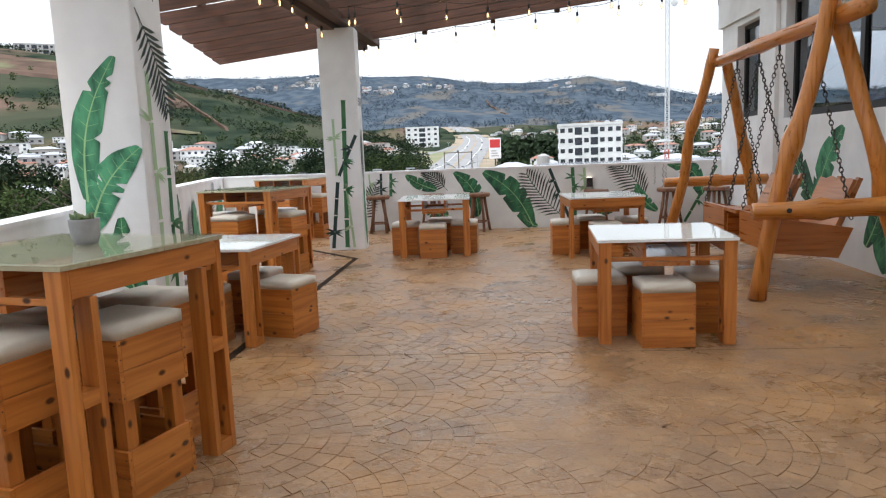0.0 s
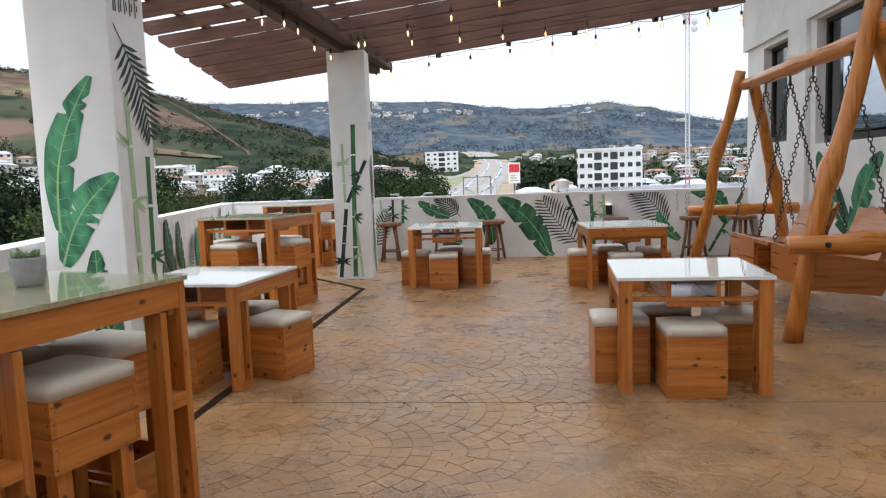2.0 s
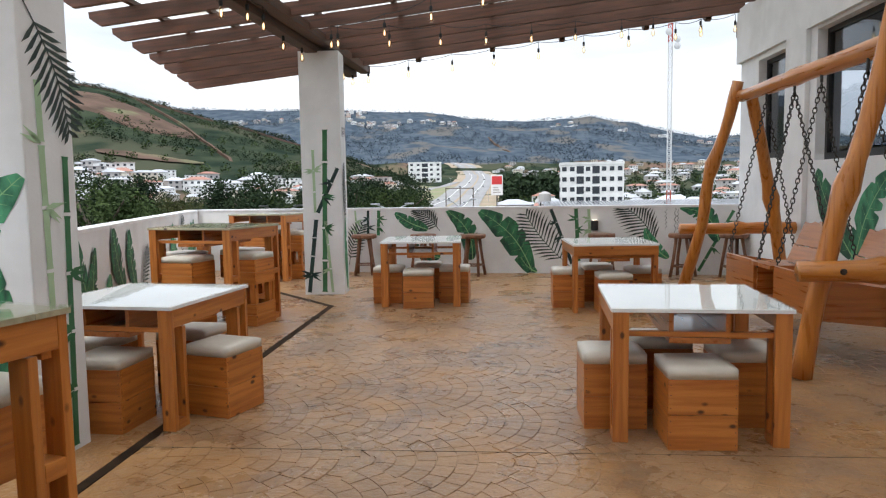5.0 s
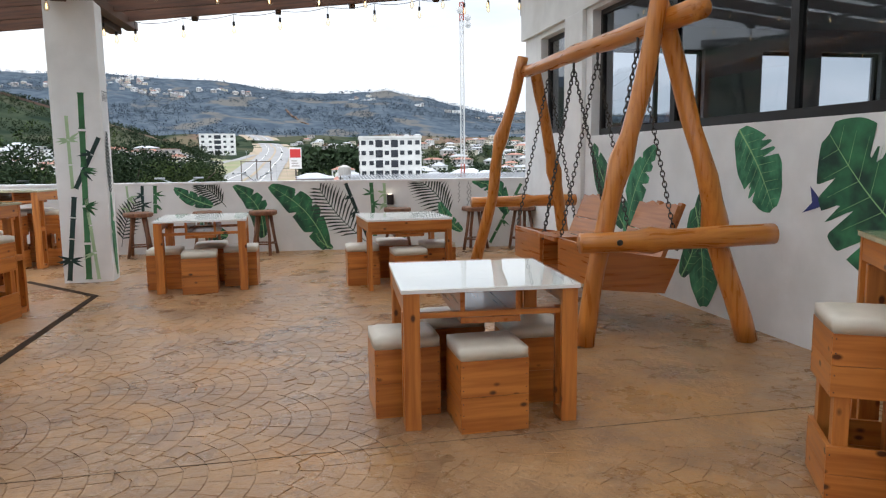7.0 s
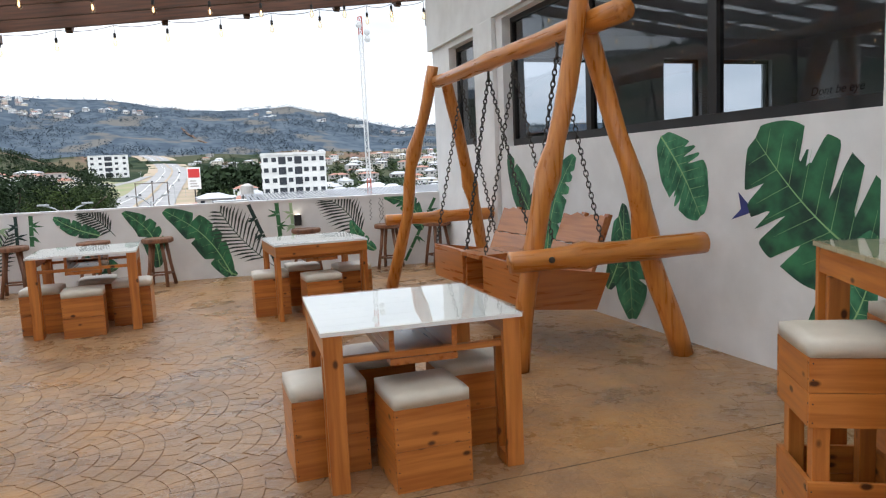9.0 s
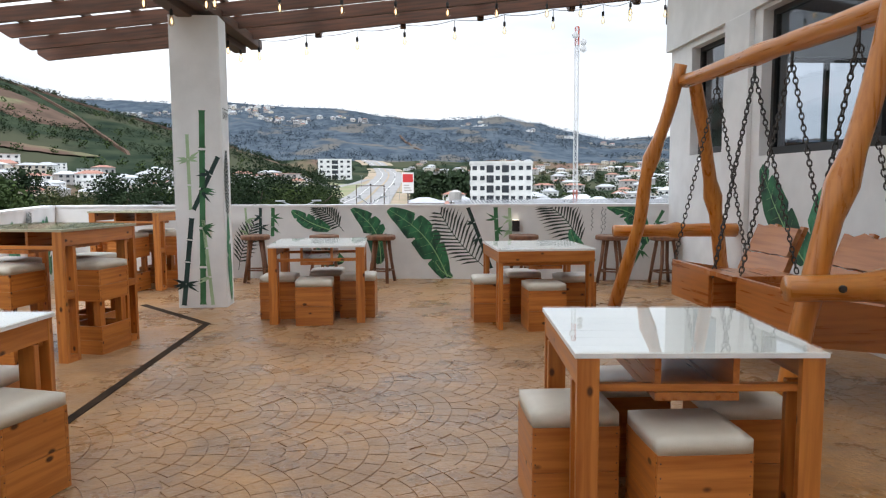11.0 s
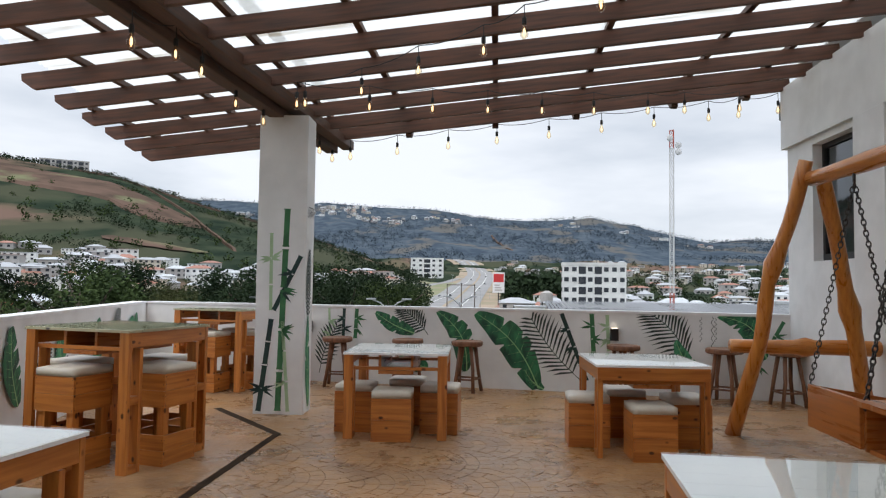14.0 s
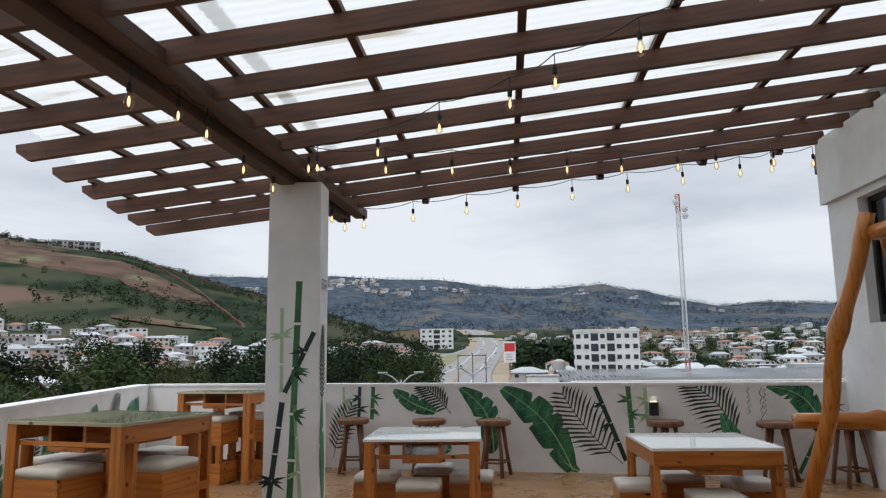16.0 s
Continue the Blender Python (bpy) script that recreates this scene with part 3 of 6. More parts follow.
def cushion(bm, w, z0, z1):
    n = 8
    top = [[None] * (n + 1) for _ in range(n + 1)]
    for i in range(n + 1):
        for j in range(n + 1):
            u, v = 2 * i / n - 1, 2 * j / n - 1
            edge = max(abs(u), abs(v))
            h = z1 - (z1 - z0) * 0.45 * max(0, edge - 0.72) ** 1.5 / 0.148 * 0.45
            s = w / 2 * (1 - 0.03 * (abs(u * v)) ** 4)
            top[i][j] = bm.verts.new((u * s, v * s, h))
    for i in range(n):
        for j in range(n):
            bm.faces.new((top[i][j], top[i + 1][j], top[i + 1][j + 1], top[i][j + 1]))
    ring = [top[i][0] for i in range(n + 1)] + [top[n][j] for j in range(1, n + 1)] + [top[i][n] for i in range(n - 1, -1, -1)] + [top[0][j] for j in range(n - 1, 0, -1)]
    low = [bm.verts.new((v.co.x * 1.0, v.co.y * 1.0, z0)) for v in ring]
    for k in range(len(ring)):
        q = (k + 1) % len(ring)
        bm.faces.new((ring[k], low[k], low[q], ring[q]))
    bm.faces.new(low)
    return bm


def box_boards(ob, w, z0, z1, rows, t=0.02):
    """Four sides of horizontal boards; each board is a part."""
    h = (z1 - z0) / rows
    s = w / 2
    for r in range(rows):
        a, b = z0 + r * h + 0.0012, z0 + (r + 1) * h - 0.0012
        box_part("board", -s, s, -s, -s + t, a, b, pine_x, ob, 0.002)
        box_part("board", -s, s, s - t, s, a, b, pine_x, ob, 0.002)
        box_part("board", -s, -s + t, -s + t + 0.0005, s - t - 0.0005, a, b, pine_y, ob, 0.002)
        box_part("board", s - t, s, -s + t + 0.0005, s - t - 0.0005, a, b, pine_y, ob, 0.002)


def nails(ob, w, heights):
    """Small dark nail heads near the front and side edges."""
    s_ = w / 2
    for turn in (0, 90, 180, 270):
        bm = bmesh.new()
        for z in heights:
            for x in (-s_ + 0.012, s_ - 0.012):
                lathe(bm, ((0.0032, 0.0), (0.0032, 0.0012)), 6, (x, z, 0))
        bmesh.ops.transform(bm, matrix=pose(0, 0, 0, 0, 0, turn) @ pose(0, -s_ - 0.0002, 0, 90, 0, 0), verts=bm.verts)
        part("nail_heads", bm, chain_metal, ob)


def low_stool():
    ob = thing("box_stool", "varnished pine box stool with beige padded seat", "stool", "low stools")
    box_boards(ob, 0.36, 0.0, 0.385, 2)
    nails(ob, 0.36, (0.03, 0.10, 0.16, 0.23, 0.30, 0.355))
    part("seat_pad", cushion(bmesh.new(), 0.365, 0.385, 0.452), leather, ob, "beige leatherette seat pad", True)
    return ob


def high_stool():
    ob = thing("bar_stool", "tall pine crate stool with beige padded seat", "stool", "bar stools")
    w = 0.37
    box_boards(ob, w, 0.44, 0.70, 2)
    nails(ob, w, (0.46, 0.53, 0.62, 0.68, 0.03, 0.20))
    box_boards(ob, w, 0.0, 0.235, 2)
    s = w / 2 - 0.02
    for sx in (-1, 1):
        for sy in (-1, 1):
            x, y = sx * (s - 0.032), sy * (s - 0.032)
            box_part("post", x - 0.03, x + 0.03, y - 0.03, y + 0.03, 0.004, 0.695, pine_z, ob, 0.003)
    part("seat_pad", cushion(bmesh.new(), w + 0.005, 0.70, 0.765), leather, ob, "beige leatherette seat pad", True)
    return ob


def slab_table(name, label, w, d, h, tall=False, apron_front=False):
    ob = thing(name, label, "table", "tall tables" if tall else "low tables")
    a, b = w / 2, d / 2
    leg = 0.085
    for sx in (-1, 1):
        for sy in (-1, 1):
            x0, x1 = sorted((sx * a, sx * (a - (0.045 if apron_front else leg))))
            y0, y1 = sorted((sy * b, sy * (b - 0.035)))
            box_part("leg", x0, x1, y0, y1, 0, h - 0.025, pine_z, ob)
            # the second board of each leg, a hand's width further in along the side
            y2, y3 = sorted((sy * (b - 0.115), sy * (b - 0.15)))
            box_part("leg", x0, x1, y2, y3, 0, h - 0.14, pine_z, ob)
            y4, y5 = sorted((sy * (b - 0.0355), sy * (b - 0.1145)))
            for z in ((0.0, 0.5) if tall else (0.0,)):
                box_part("spacer", x0, x1, y4, y5, z, z + 0.06, pine_y, ob, 0.002)
    for sx in (-1, 1):
        x0, x1 = sorted((sx * (a - 0.002), sx * (a - 0.03)))
        box_part("apron", x0, x1, -b + 0.036, b - 0.036, h - 0.135, h - 0.026, pine_y, ob, 0.003)
    if apron_front:
        for sy in (-1, 1):
            y0, y1 = sorted((sy * (b + 0.012), sy * (b + 0.0005)))
            box_part("apron", -a, a, y0, y1, h - 0.13, h - 0.026, pine_x, ob, 0.003)
    for sy in (-1, 1):
        y0, y1 = sorted((sy * (b - 0.038), sy * (b - 0.075)))
        box_part("rail", -a + 0.031, a - 0.031, y0, y1, h - 0.165, h - 0.136, pine_x, ob, 0.003)
    box_part("shelf", -0.16, 0.16, -b + 0.036, b - 0.036, h - 0.20, h - 0.168, red_wood, ob, 0.003, "dark reddish shelf board")
    for sx in (-1, 1):
        x0, x1 = sorted((sx * 0.16, sx * 0.135))
        box_part("shelf_side", x0, x1, -b + 0.04, b - 0.04, h - 0.167, h - 0.026, red_wood, ob, 0.002)
    n = 7
    for k in range(n):
        y0 = -b - 0.01 + (d + 0.02) * k / n
        box_part("top_plank", -a - 0.01, a + 0.01, y0 + 0.001, y0 + (d + 0.02) / n - 0.001, h - 0.025, h - 0.006, pale_top if tall else white_top, ob, 0.001)
    p = box_part("glass_top", -a - 0.012, a + 0.012, -b - 0.012, b + 0.012, h - 0.0055, h + 0.0005, table_glass if tall else low_glass, ob, 0, "clear reflecting glass plate")
    p.visible_shadow = False
    return ob


pale_top = wood("pale_table_planks", (0.44, 0.40, 0.26), (0.33, 0.29, 0.18), "x", 0.5, 0.0, True)
white_top = material("white_table_boards", (0.88, 0.88, 0.87), 0.4, (0.83, 0.83, 0.82), 6.0)

LOW = "low pine table with a clear glass top"
table_a = put(slab_table("low_table", LOW, 0.92, 0.94, 0.75), 1.50, 5.29, -4)
put(slab_table("low_table", LOW, 0.94, 0.98, 0.785), -0.53, 9.70, 2)
copy_thing(table_a, pose(-1.91, 5.46, 0, 0, 0, -7))
put(slab_table("low_table", "low pine table with thin legs and a glass top", 0.92, 0.98, 0.77, apron_front=True), 1.68, 9.28, 2)
table_f = put(slab_table("tall_table", "tall pine bar table with a glass top", 0.98, 0.90, 1.05, True), -2.62, 8.33, -14)
copy_thing(table_f, pose(-3.25, 12.1, 0, 0, 0, -10))
table_g = copy_thing(table_f, pose(-1.60, 2.90, 0, 0, 0, -15))
table_e = copy_thing(table_f, pose(3.27, 3.54, 0, 0, 0, -29))

st = low_stool()
LOW_STOOLS = [
    (1.46, 4.92, 0), (1.06, 5.24, 0), (1.84, 5.28, -2), (1.42, 5.62, 0),
    (-0.54, 9.29, 3), (-0.95, 9.66, 0), (-0.13, 9.68, -2), (-0.50, 10.08, 2),
    (1.68, 8.86, 2), (1.22, 9.32, 0), (2.10, 9.38, 4), (1.62, 9.75, 0),
    (-1.97, 5.07, -4), (-1.40, 5.40, -18), (-2.33, 5.55, -8), (-1.80, 5.86, -6),
]
for k, (x, y, r) in enumerate(LOW_STOOLS):
    (put(st, x, y, r) if k == 0 else copy_thing(st, pose(x, y, 0, 0, 0, r)))
hs = high_stool()
HIGH_STOOLS = [
    (-2.78, 7.98, -14), (-2.24, 8.27, -14), (-3.04, 8.45, -14), (-2.50, 8.80, -14),
    (-3.30, 11.72, -10), (-2.83, 12.05, -10), (-3.68, 12.15, -10), (-3.20, 12.5, -10),
    (-1.33, 2.82, -18), (-1.62, 2.50, -15), (-1.82, 3.05, -15), (-1.45, 3.30, -15),
    (2.80, 3.80, -29), (3.04, 3.14, -29), (3.60, 3.35, -29), (3.42, 3.90, -29),
]
for k, (x, y, r) in enumerate(HIGH_STOOLS):
    (put(hs, x, y, r) if k == 0 else copy_thing(hs, pose(x, y, 0, 0, 0, r)))


def log_stool(seed):
    rnd = random.Random(seed)
    ob = thing("log_slice_stool", "rustic stool with round wood slice seat and branch legs", "stool", "rustic stools along the parapet")
    bm = bmesh.new()
    n = 22
    rr = [0.215 + 0.03 * noise.noise(Vector((math.cos(6.28 * k / n) * 1.4, math.sin(6.28 * k / n) * 1.4, seed * 3.7))) for k in range(n)]
    rings = [[bm.verts.new((r * s * math.cos(6.2832 * k / n), r * s * math.sin(6.2832 * k / n), z)) for k, r in enumerate(rr)] for s, z in ((0.9, 0.60), (1.0, 0.615), (1.0, 0.65), (0.96, 0.665))]
    for u, v in zip(rings, rings[1:]):
        for k in range(n):
            bm.faces.new((u[k], u[(k + 1) % n], v[(k + 1) % n], v[k]))
    bm.faces.new(rings[0][::-1])
    bm.faces.new(rings[-1])
    part("seat", bm, stool_wood, ob, "live-edge wood slice")
    feet = []
    for k in range(4):
        a = math.pi / 4 + k * math.pi / 2 + rnd.uniform(-0.1, 0.1)
        top, mid, foot = (0.11 * math.cos(a), 0.11 * math.sin(a), 0.61), (0.16 * math.cos(a + 0.1), 0.16 * math.sin(a + 0.1), 0.3), (0.205 * math.cos(a), 0.205 * math.sin(a), 0.0)
        feet.append(Vector((0.185 * math.cos(a), 0.185 * math.sin(a), 0.17)))
        part("leg", tube(bmesh.new(), (top, mid, foot), (0.026, 0.023, 0.024), 8, 0.2), stool_wood, ob, "", True)
    for k in range(4):
        part("rung", tube(bmesh.new(), (feet[k], feet[(k + 1) % 4]), (0.013, 0.012), 6), stool_wood, ob, "", True)
    return ob


for k, (x, y) in enumerate([(-1.78, 12.42), (-0.80, 12.30), (0.02, 12.18), (2.02, 12.0), (3.22, 11.82), (3.92, 11.66)]):
    put(log_stool(k), x, y, 37 * k)


# swing
def crooked(p, q, r0, r1, seed, bend=0.03, n=14):
    pts, rad = [], []
    p, q = Vector(p), Vector(q)
    for k in range(n + 1):
        t = k / n
        off = Vector((noise.noise(Vector((seed, t * 3, 0))), noise.noise(Vector((seed, t * 3, 9))), 0)) * bend * math.sin(math.pi * t) * 2
        knot = max(0, 1 - abs(t - (0.30 + 0.4 * ((seed * 0.37) % 1))) / 0.05)
        pts.append(p.lerp(q, t) + off)
        rad.append((r0 + (r1 - r0) * t) * (1 + 0.10 * noise.noise(Vector((seed, t * 6, 4)))) + 0.030 * knot)
    return tube(bmesh.new(), pts, rad, 14, 0.12)


swing = thing("log_swing", "varnished log garden swing with a double bench on chains", "swing")
part("leg", crooked((2.57, 6.18, 0), (3.09, 6.06, 2.72), 0.074, 0.064, 1.3, 0.035), log_wood, swing, "", True)
part("leg", crooked((3.82, 6.00, 0), (3.10, 6.16, 2.50), 0.080, 0.066, 3.1, 0.075), log_wood, swing, "", True)
part("leg", crooked((2.68, 9.90, 0), (3.09, 9.17, 2.54), 0.072, 0.060, 2.3, 0.05), log_wood, swing, "", True)
part("leg", crooked((3.97, 9.82, 0), (3.24, 9.22, 2.46), 0.074, 0.062, 4.1, 0.05), log_wood, swing, "", True)
part("top_beam", crooked((3.12, 9.12, 2.37), (3.16, 5.72, 2.37), 0.066, 0.080, 6.2, 0.012, 20), log_y, swing, "", True)
part("cross_log", crooked((2.46, 6.02, 0.79), (3.95, 5.93, 0.82), 0.072, 0.080, 8.4, 0.015), log_x, swing, "", True)
part("cross_log", crooked((2.64, 9.80, 0.86), (4.0, 9.80, 0.86), 0.066, 0.076, 9.4, 0.03), log_x, swing, "", True)
for x, z in ((2.72, 0.80), (3.58, 0.81)):
    part("bolt", lathe(bmesh.new(), ((0.022, 0), (0.022, 0.012), (0.012, 0.014)), 10), chain_metal, swing).matrix_world = pose(x, 5.932 - 0.05 * (x - 2.72), z, 90, 0, 0)


def live_board(name, parent, y0, y1, w, t, m, mat, seed):
    """A plank with a wavy natural edge."""
    bm = bmesh.new()
    n = 12
    lo, hi = [], []
    for k in range(n + 1):
        y = y0 + (y1 - y0) * k / n
        lo.append((0.012 * noise.noise(Vector((seed, k * 0.5, 0))), y))
        hi.append((w + 0.03 * noise.noise(Vector((seed, k * 0.45, 5))), y))
    prism(bm, lo + hi[::-1], 0, t)
    bmesh.ops.transform(bm, matrix=m, verts=bm.verts)
    return part(name, bm, mat, parent)


bench = swing
for k, (ya, yb) in enumerate(((6.44, 7.20), (7.66, 8.42))):
    live_board("seat", bench, ya, yb, 0.5, 0.04, pose(2.82, 0, 0.40, 0, 5, 0), red_wood, k)
    box_part("front_board", 2.755, 2.785, ya, yb, 0.38, 0.70, red_wood, bench, 0.006)
    back = pose(3.30, 0, 0.40, 0, -68, 0)
    live_board("backrest", bench, ya + 0.02, yb - 0.02, 0.33, 0.035, back @ pose(0.06, 0, 0), pale_wood, k + 4)
    live_board("backrest", bench, ya + 0.06, yb - 0.06, 0.24, 0.035, back @ pose(0.40, 0, 0.004), pale_wood, k + 7)
    for y in (ya - 0.025, yb + 0.001):
        bm = bmesh.new()
        poly = [(2.786, 0.37), (3.36, 0.31), (3.48, 0.58), (2.786, 0.69)]
        lo = [bm.verts.new((x, y, z)) for x, z in poly]
        hi = [bm.verts.new((x, y + 0.024, z)) for x, z in poly]
        bm.faces.new(lo)
        bm.faces.new(hi[::-1])
        for i in range(4):
            j = (i + 1) % 4
            bm.faces.new((lo[i], lo[j], hi[j], hi[i]))
        part("side_board", bm, red_wood_x, bench)
live_board("console_top", bench, 7.19, 7.67, 0.5, 0.035, pose(2.72, 0, 0.665), red_wood, 12)
box_part("console_shelf", 2.80, 3.30, 7.23, 7.63, 0.36, 0.39, red_wood, bench, 0.004)
for y in (6.65, 7.0, 7.85, 8.25):
    box_part("back_brace", -0.02, 0.02, -0.03, 0.03, 0, 0.70, red_wood, bench, 0.004, "", pose(3.37, y, 0.36, 0, 22, 0))


def chain(p, q):
    bm = bmesh.new()
    p, q = Vector(p), Vector(q)
    d = q - p
    count = int(d.length / 0.042)
    up = d.to_track_quat("X", "Z").to_matrix().to_4x4()
    for k in range(count):
        c = p + d * ((k + 0.5) / count)
        m = Matrix.Translation(c) @ up @ pose(0, 0, 0, 90 * (k % 2) + 20, 0, 0)
        ring = []
        for a in range(8):
            t = a * math.pi / 4
            ctr = Vector((0.028 * math.cos(t), 0.016 * math.sin(t), 0))
            out = Vector((math.cos(t), math.sin(t), 0))
            ring.append([bm.verts.new(m @ (ctr + out * 0.0065 * math.cos(s) + Vector((0, 0, 0.0065 * math.sin(s))))) for s in (0.8, 2.4, 3.9, 5.5)])
        for a in range(8):
            u, v = ring[a], ring[(a + 1) % 8]
            for s in range(4):
                bm.faces.new((u[s], u[(s + 1) % 4], v[(s + 1) % 4], v[s]))
    return bm


for ys, yt in ((6.42, 6.50), (7.22, 7.23), (7.64, 7.76), (8.45, 8.42)):
    hook = (3.12, yt, 2.24)
    part("hook", tube(bmesh.new(), ((3.12, yt, 2.36), hook), (0.012, 0.012), 8), chain_metal, swing)
    for x, z in ((2.78, 0.64), (3.46, 0.66)):
        part("chain", chain(hook, (x, ys, z)), chain_metal, swing)


# pots
def pot_plant(name, label, mat, r, h, tall):
    ob = thing(name, label, "plant pot")
    pot = part("pot", lathe(bmesh.new(), ((r * 0.74, 0), (r * 0.93, h * 0.35), (r, h * 0.9), (r, h), (r * 0.9, h), (r * 0.88, h * 0.8)), 24), mat, ob, "", True)
    part("soil", lathe(bmesh.new(), ((r * 0.87, h * 0.78), (r * 0.87, h * 0.83)), 20), soil, pot)
    rnd = random.Random(4)
    for k in range(9 if tall else 14):
        a = 2 * math.pi * k / (9 if tall else 14)
        lean = rnd.uniform(0.3, 1.5) if tall else rnd.uniform(0.2, 0.7)
        L = rnd.uniform(0.17, 0.24) if tall else rnd.uniform(0.04, 0.065)
        bm = bmesh.new()
        base = Vector((0.02 * math.cos(a), 0.02 * math.sin(a), h * 0.8))
        d = Vector((math.cos(a) * lean, math.sin(a) * lean, 1 - 0.3 * lean)).normalized()
        tube(bm, [base + d * L * t for t in (0, 0.3, 0.7, 1.0)], [0.010, 0.014, 0.010, 0.001] if tall else [0.012, 0.016, 0.012, 0.002], 6)
        part("leaf", bm, aloe, ob, "", True)
    return ob


put(pot_plant("plant_pot", "small succulent in a grey clay pot on a tall table", pot_grey, 0.065, 0.11, False), -1.53, 2.98, 0, 1.0505)
put(pot_plant("plant_pot", "spiky succulent in a dark pot on a tall table", pot_dark, 0.085, 0.13, True), 3.42, 3.78, 0, 1.0505)


# hanging bulbs
def bulb():
    ob = thing("string_light_bulb", "hanging amber filament bulb with a black socket", "bulb", "string lights")
    part("cord", tube(bmesh.new(), ((0, 0, 0), (0.002, 0, -0.10)), (0.004, 0.004), 5), cable_black, ob)
    part("socket", lathe(bmesh.new(), ((0.014, -0.10), (0.018, -0.11), (0.018, -0.155), (0.013, -0.16)), 10), cable_black, ob, "black socket")
    p = part("glass_bulb", lathe(bmesh.new(), ((0.013, -0.16), (0.018, -0.185), (0.031, -0.225), (0.029, -0.25), (0.012, -0.272)), 12), bulb_glass, ob, "amber glass", True)
    p.visible_shadow = False
    part("filament", lathe(bmesh.new(), ((0.003, -0.185), (0.010, -0.205), (0.010, -0.235), (0.003, -0.25)), 6), filament, p, "glowing filament")
    return ob


BULBS = [(x, 12.13, raft_z(x)) for x in (-1.60, -0.96, -0.27, 0.38, 1.07, 1.76, 2.44, 3.14, 3.52, 4.02)]
BULBS += [(x, 9.45 + 0.62 * (x + 1.5) - 0.03 * (x + 1.5) ** 2, raft_z(x)) for x in (-1.55, -0.91, -0.30, 0.28, 0.89, 1.51, 2.19, 2.67, 3.41)]
BULBS += [(-2.05, 7.29, raft_z(-2.05) - 0.08), (-1.99, 7.80, raft_z(-1.99)), (-1.97, 8.21, raft_z(-1.97)), (-2.06, 9.17, raft_z(-2.06)), (-2.04, 9.89, raft_z(-2.04)), (-1.87, 11.53, raft_z(-1.87)), (-1.85, 12.13, raft_z(-1.85))]
BULBS += [(-1.47, 9.42, raft_z(-1.47)), (-0.88, 9.23, raft_z(-0.88)), (-0.30, 8.82, raft_z(-0.3)), (0.27, 8.52, raft_z(0.27)), (0.59, 8.21, raft_z(0.59)), (1.12, 7.84, raft_z(1.12)), (1.70, 7.30, raft_z(1.7))]
b0 = bulb()
for k, p in enumerate(BULBS):
    (b0, copy_thing(b0, pose(*p)))[k > 0].matrix_world = pose(*p)


def cable(pts):
    bm = bmesh.new()
    path = []
    for (a, b) in zip(pts, pts[1:]):
        for k in range(6):
            t = k / 6
            v = Vector(a).lerp(Vector(b), t)
            path.append(v - Vector((0, 0, 0.16 * t * (1 - t) + 0.003)))
    path.append(Vector(pts[-1]))
    return tube(bm, path, [0.0045] * len(path), 5)


for a, b in ((0, 10), (10, 19), (19, 26), (26, 33)):
    tagged(part("light_cable", cable(BULBS[a:b]), cable_black), "thin black cable of the string lights", "cable")


def wall_light(x):
    ob = thing("wall_light", "small black box light on the parapet", "wall light", "parapet lights")
    y = par_y(x)
    part("housing", box(bmesh.new(), x - 0.05, x + 0.05, y - 0.085, y - 0.003, 0.70, 0.86, 0.006), black_metal, ob)
    part("lens", box(bmesh.new(), x - 0.035, x + 0.035, y - 0.07, y - 0.02, 0.861, 0.866), lamp_glow, ob, "warm glowing lens")


wall_light(-2.3)
wall_light(1.95)


# ---- painted murals ----
def surface(origin, u_dir, top=9.0):
    """Maps (u along the wall, v up) to the world, just clear of the paint below."""
    o, u = Vector(origin), Vector((*u_dir, 0)).normalized()
    nrm = u.cross(Vector((0, 0, 1)))
    return lambda a, b, lift=0.003: o + u * a + Vector((0, 0, min(b, top))) + nrm * lift


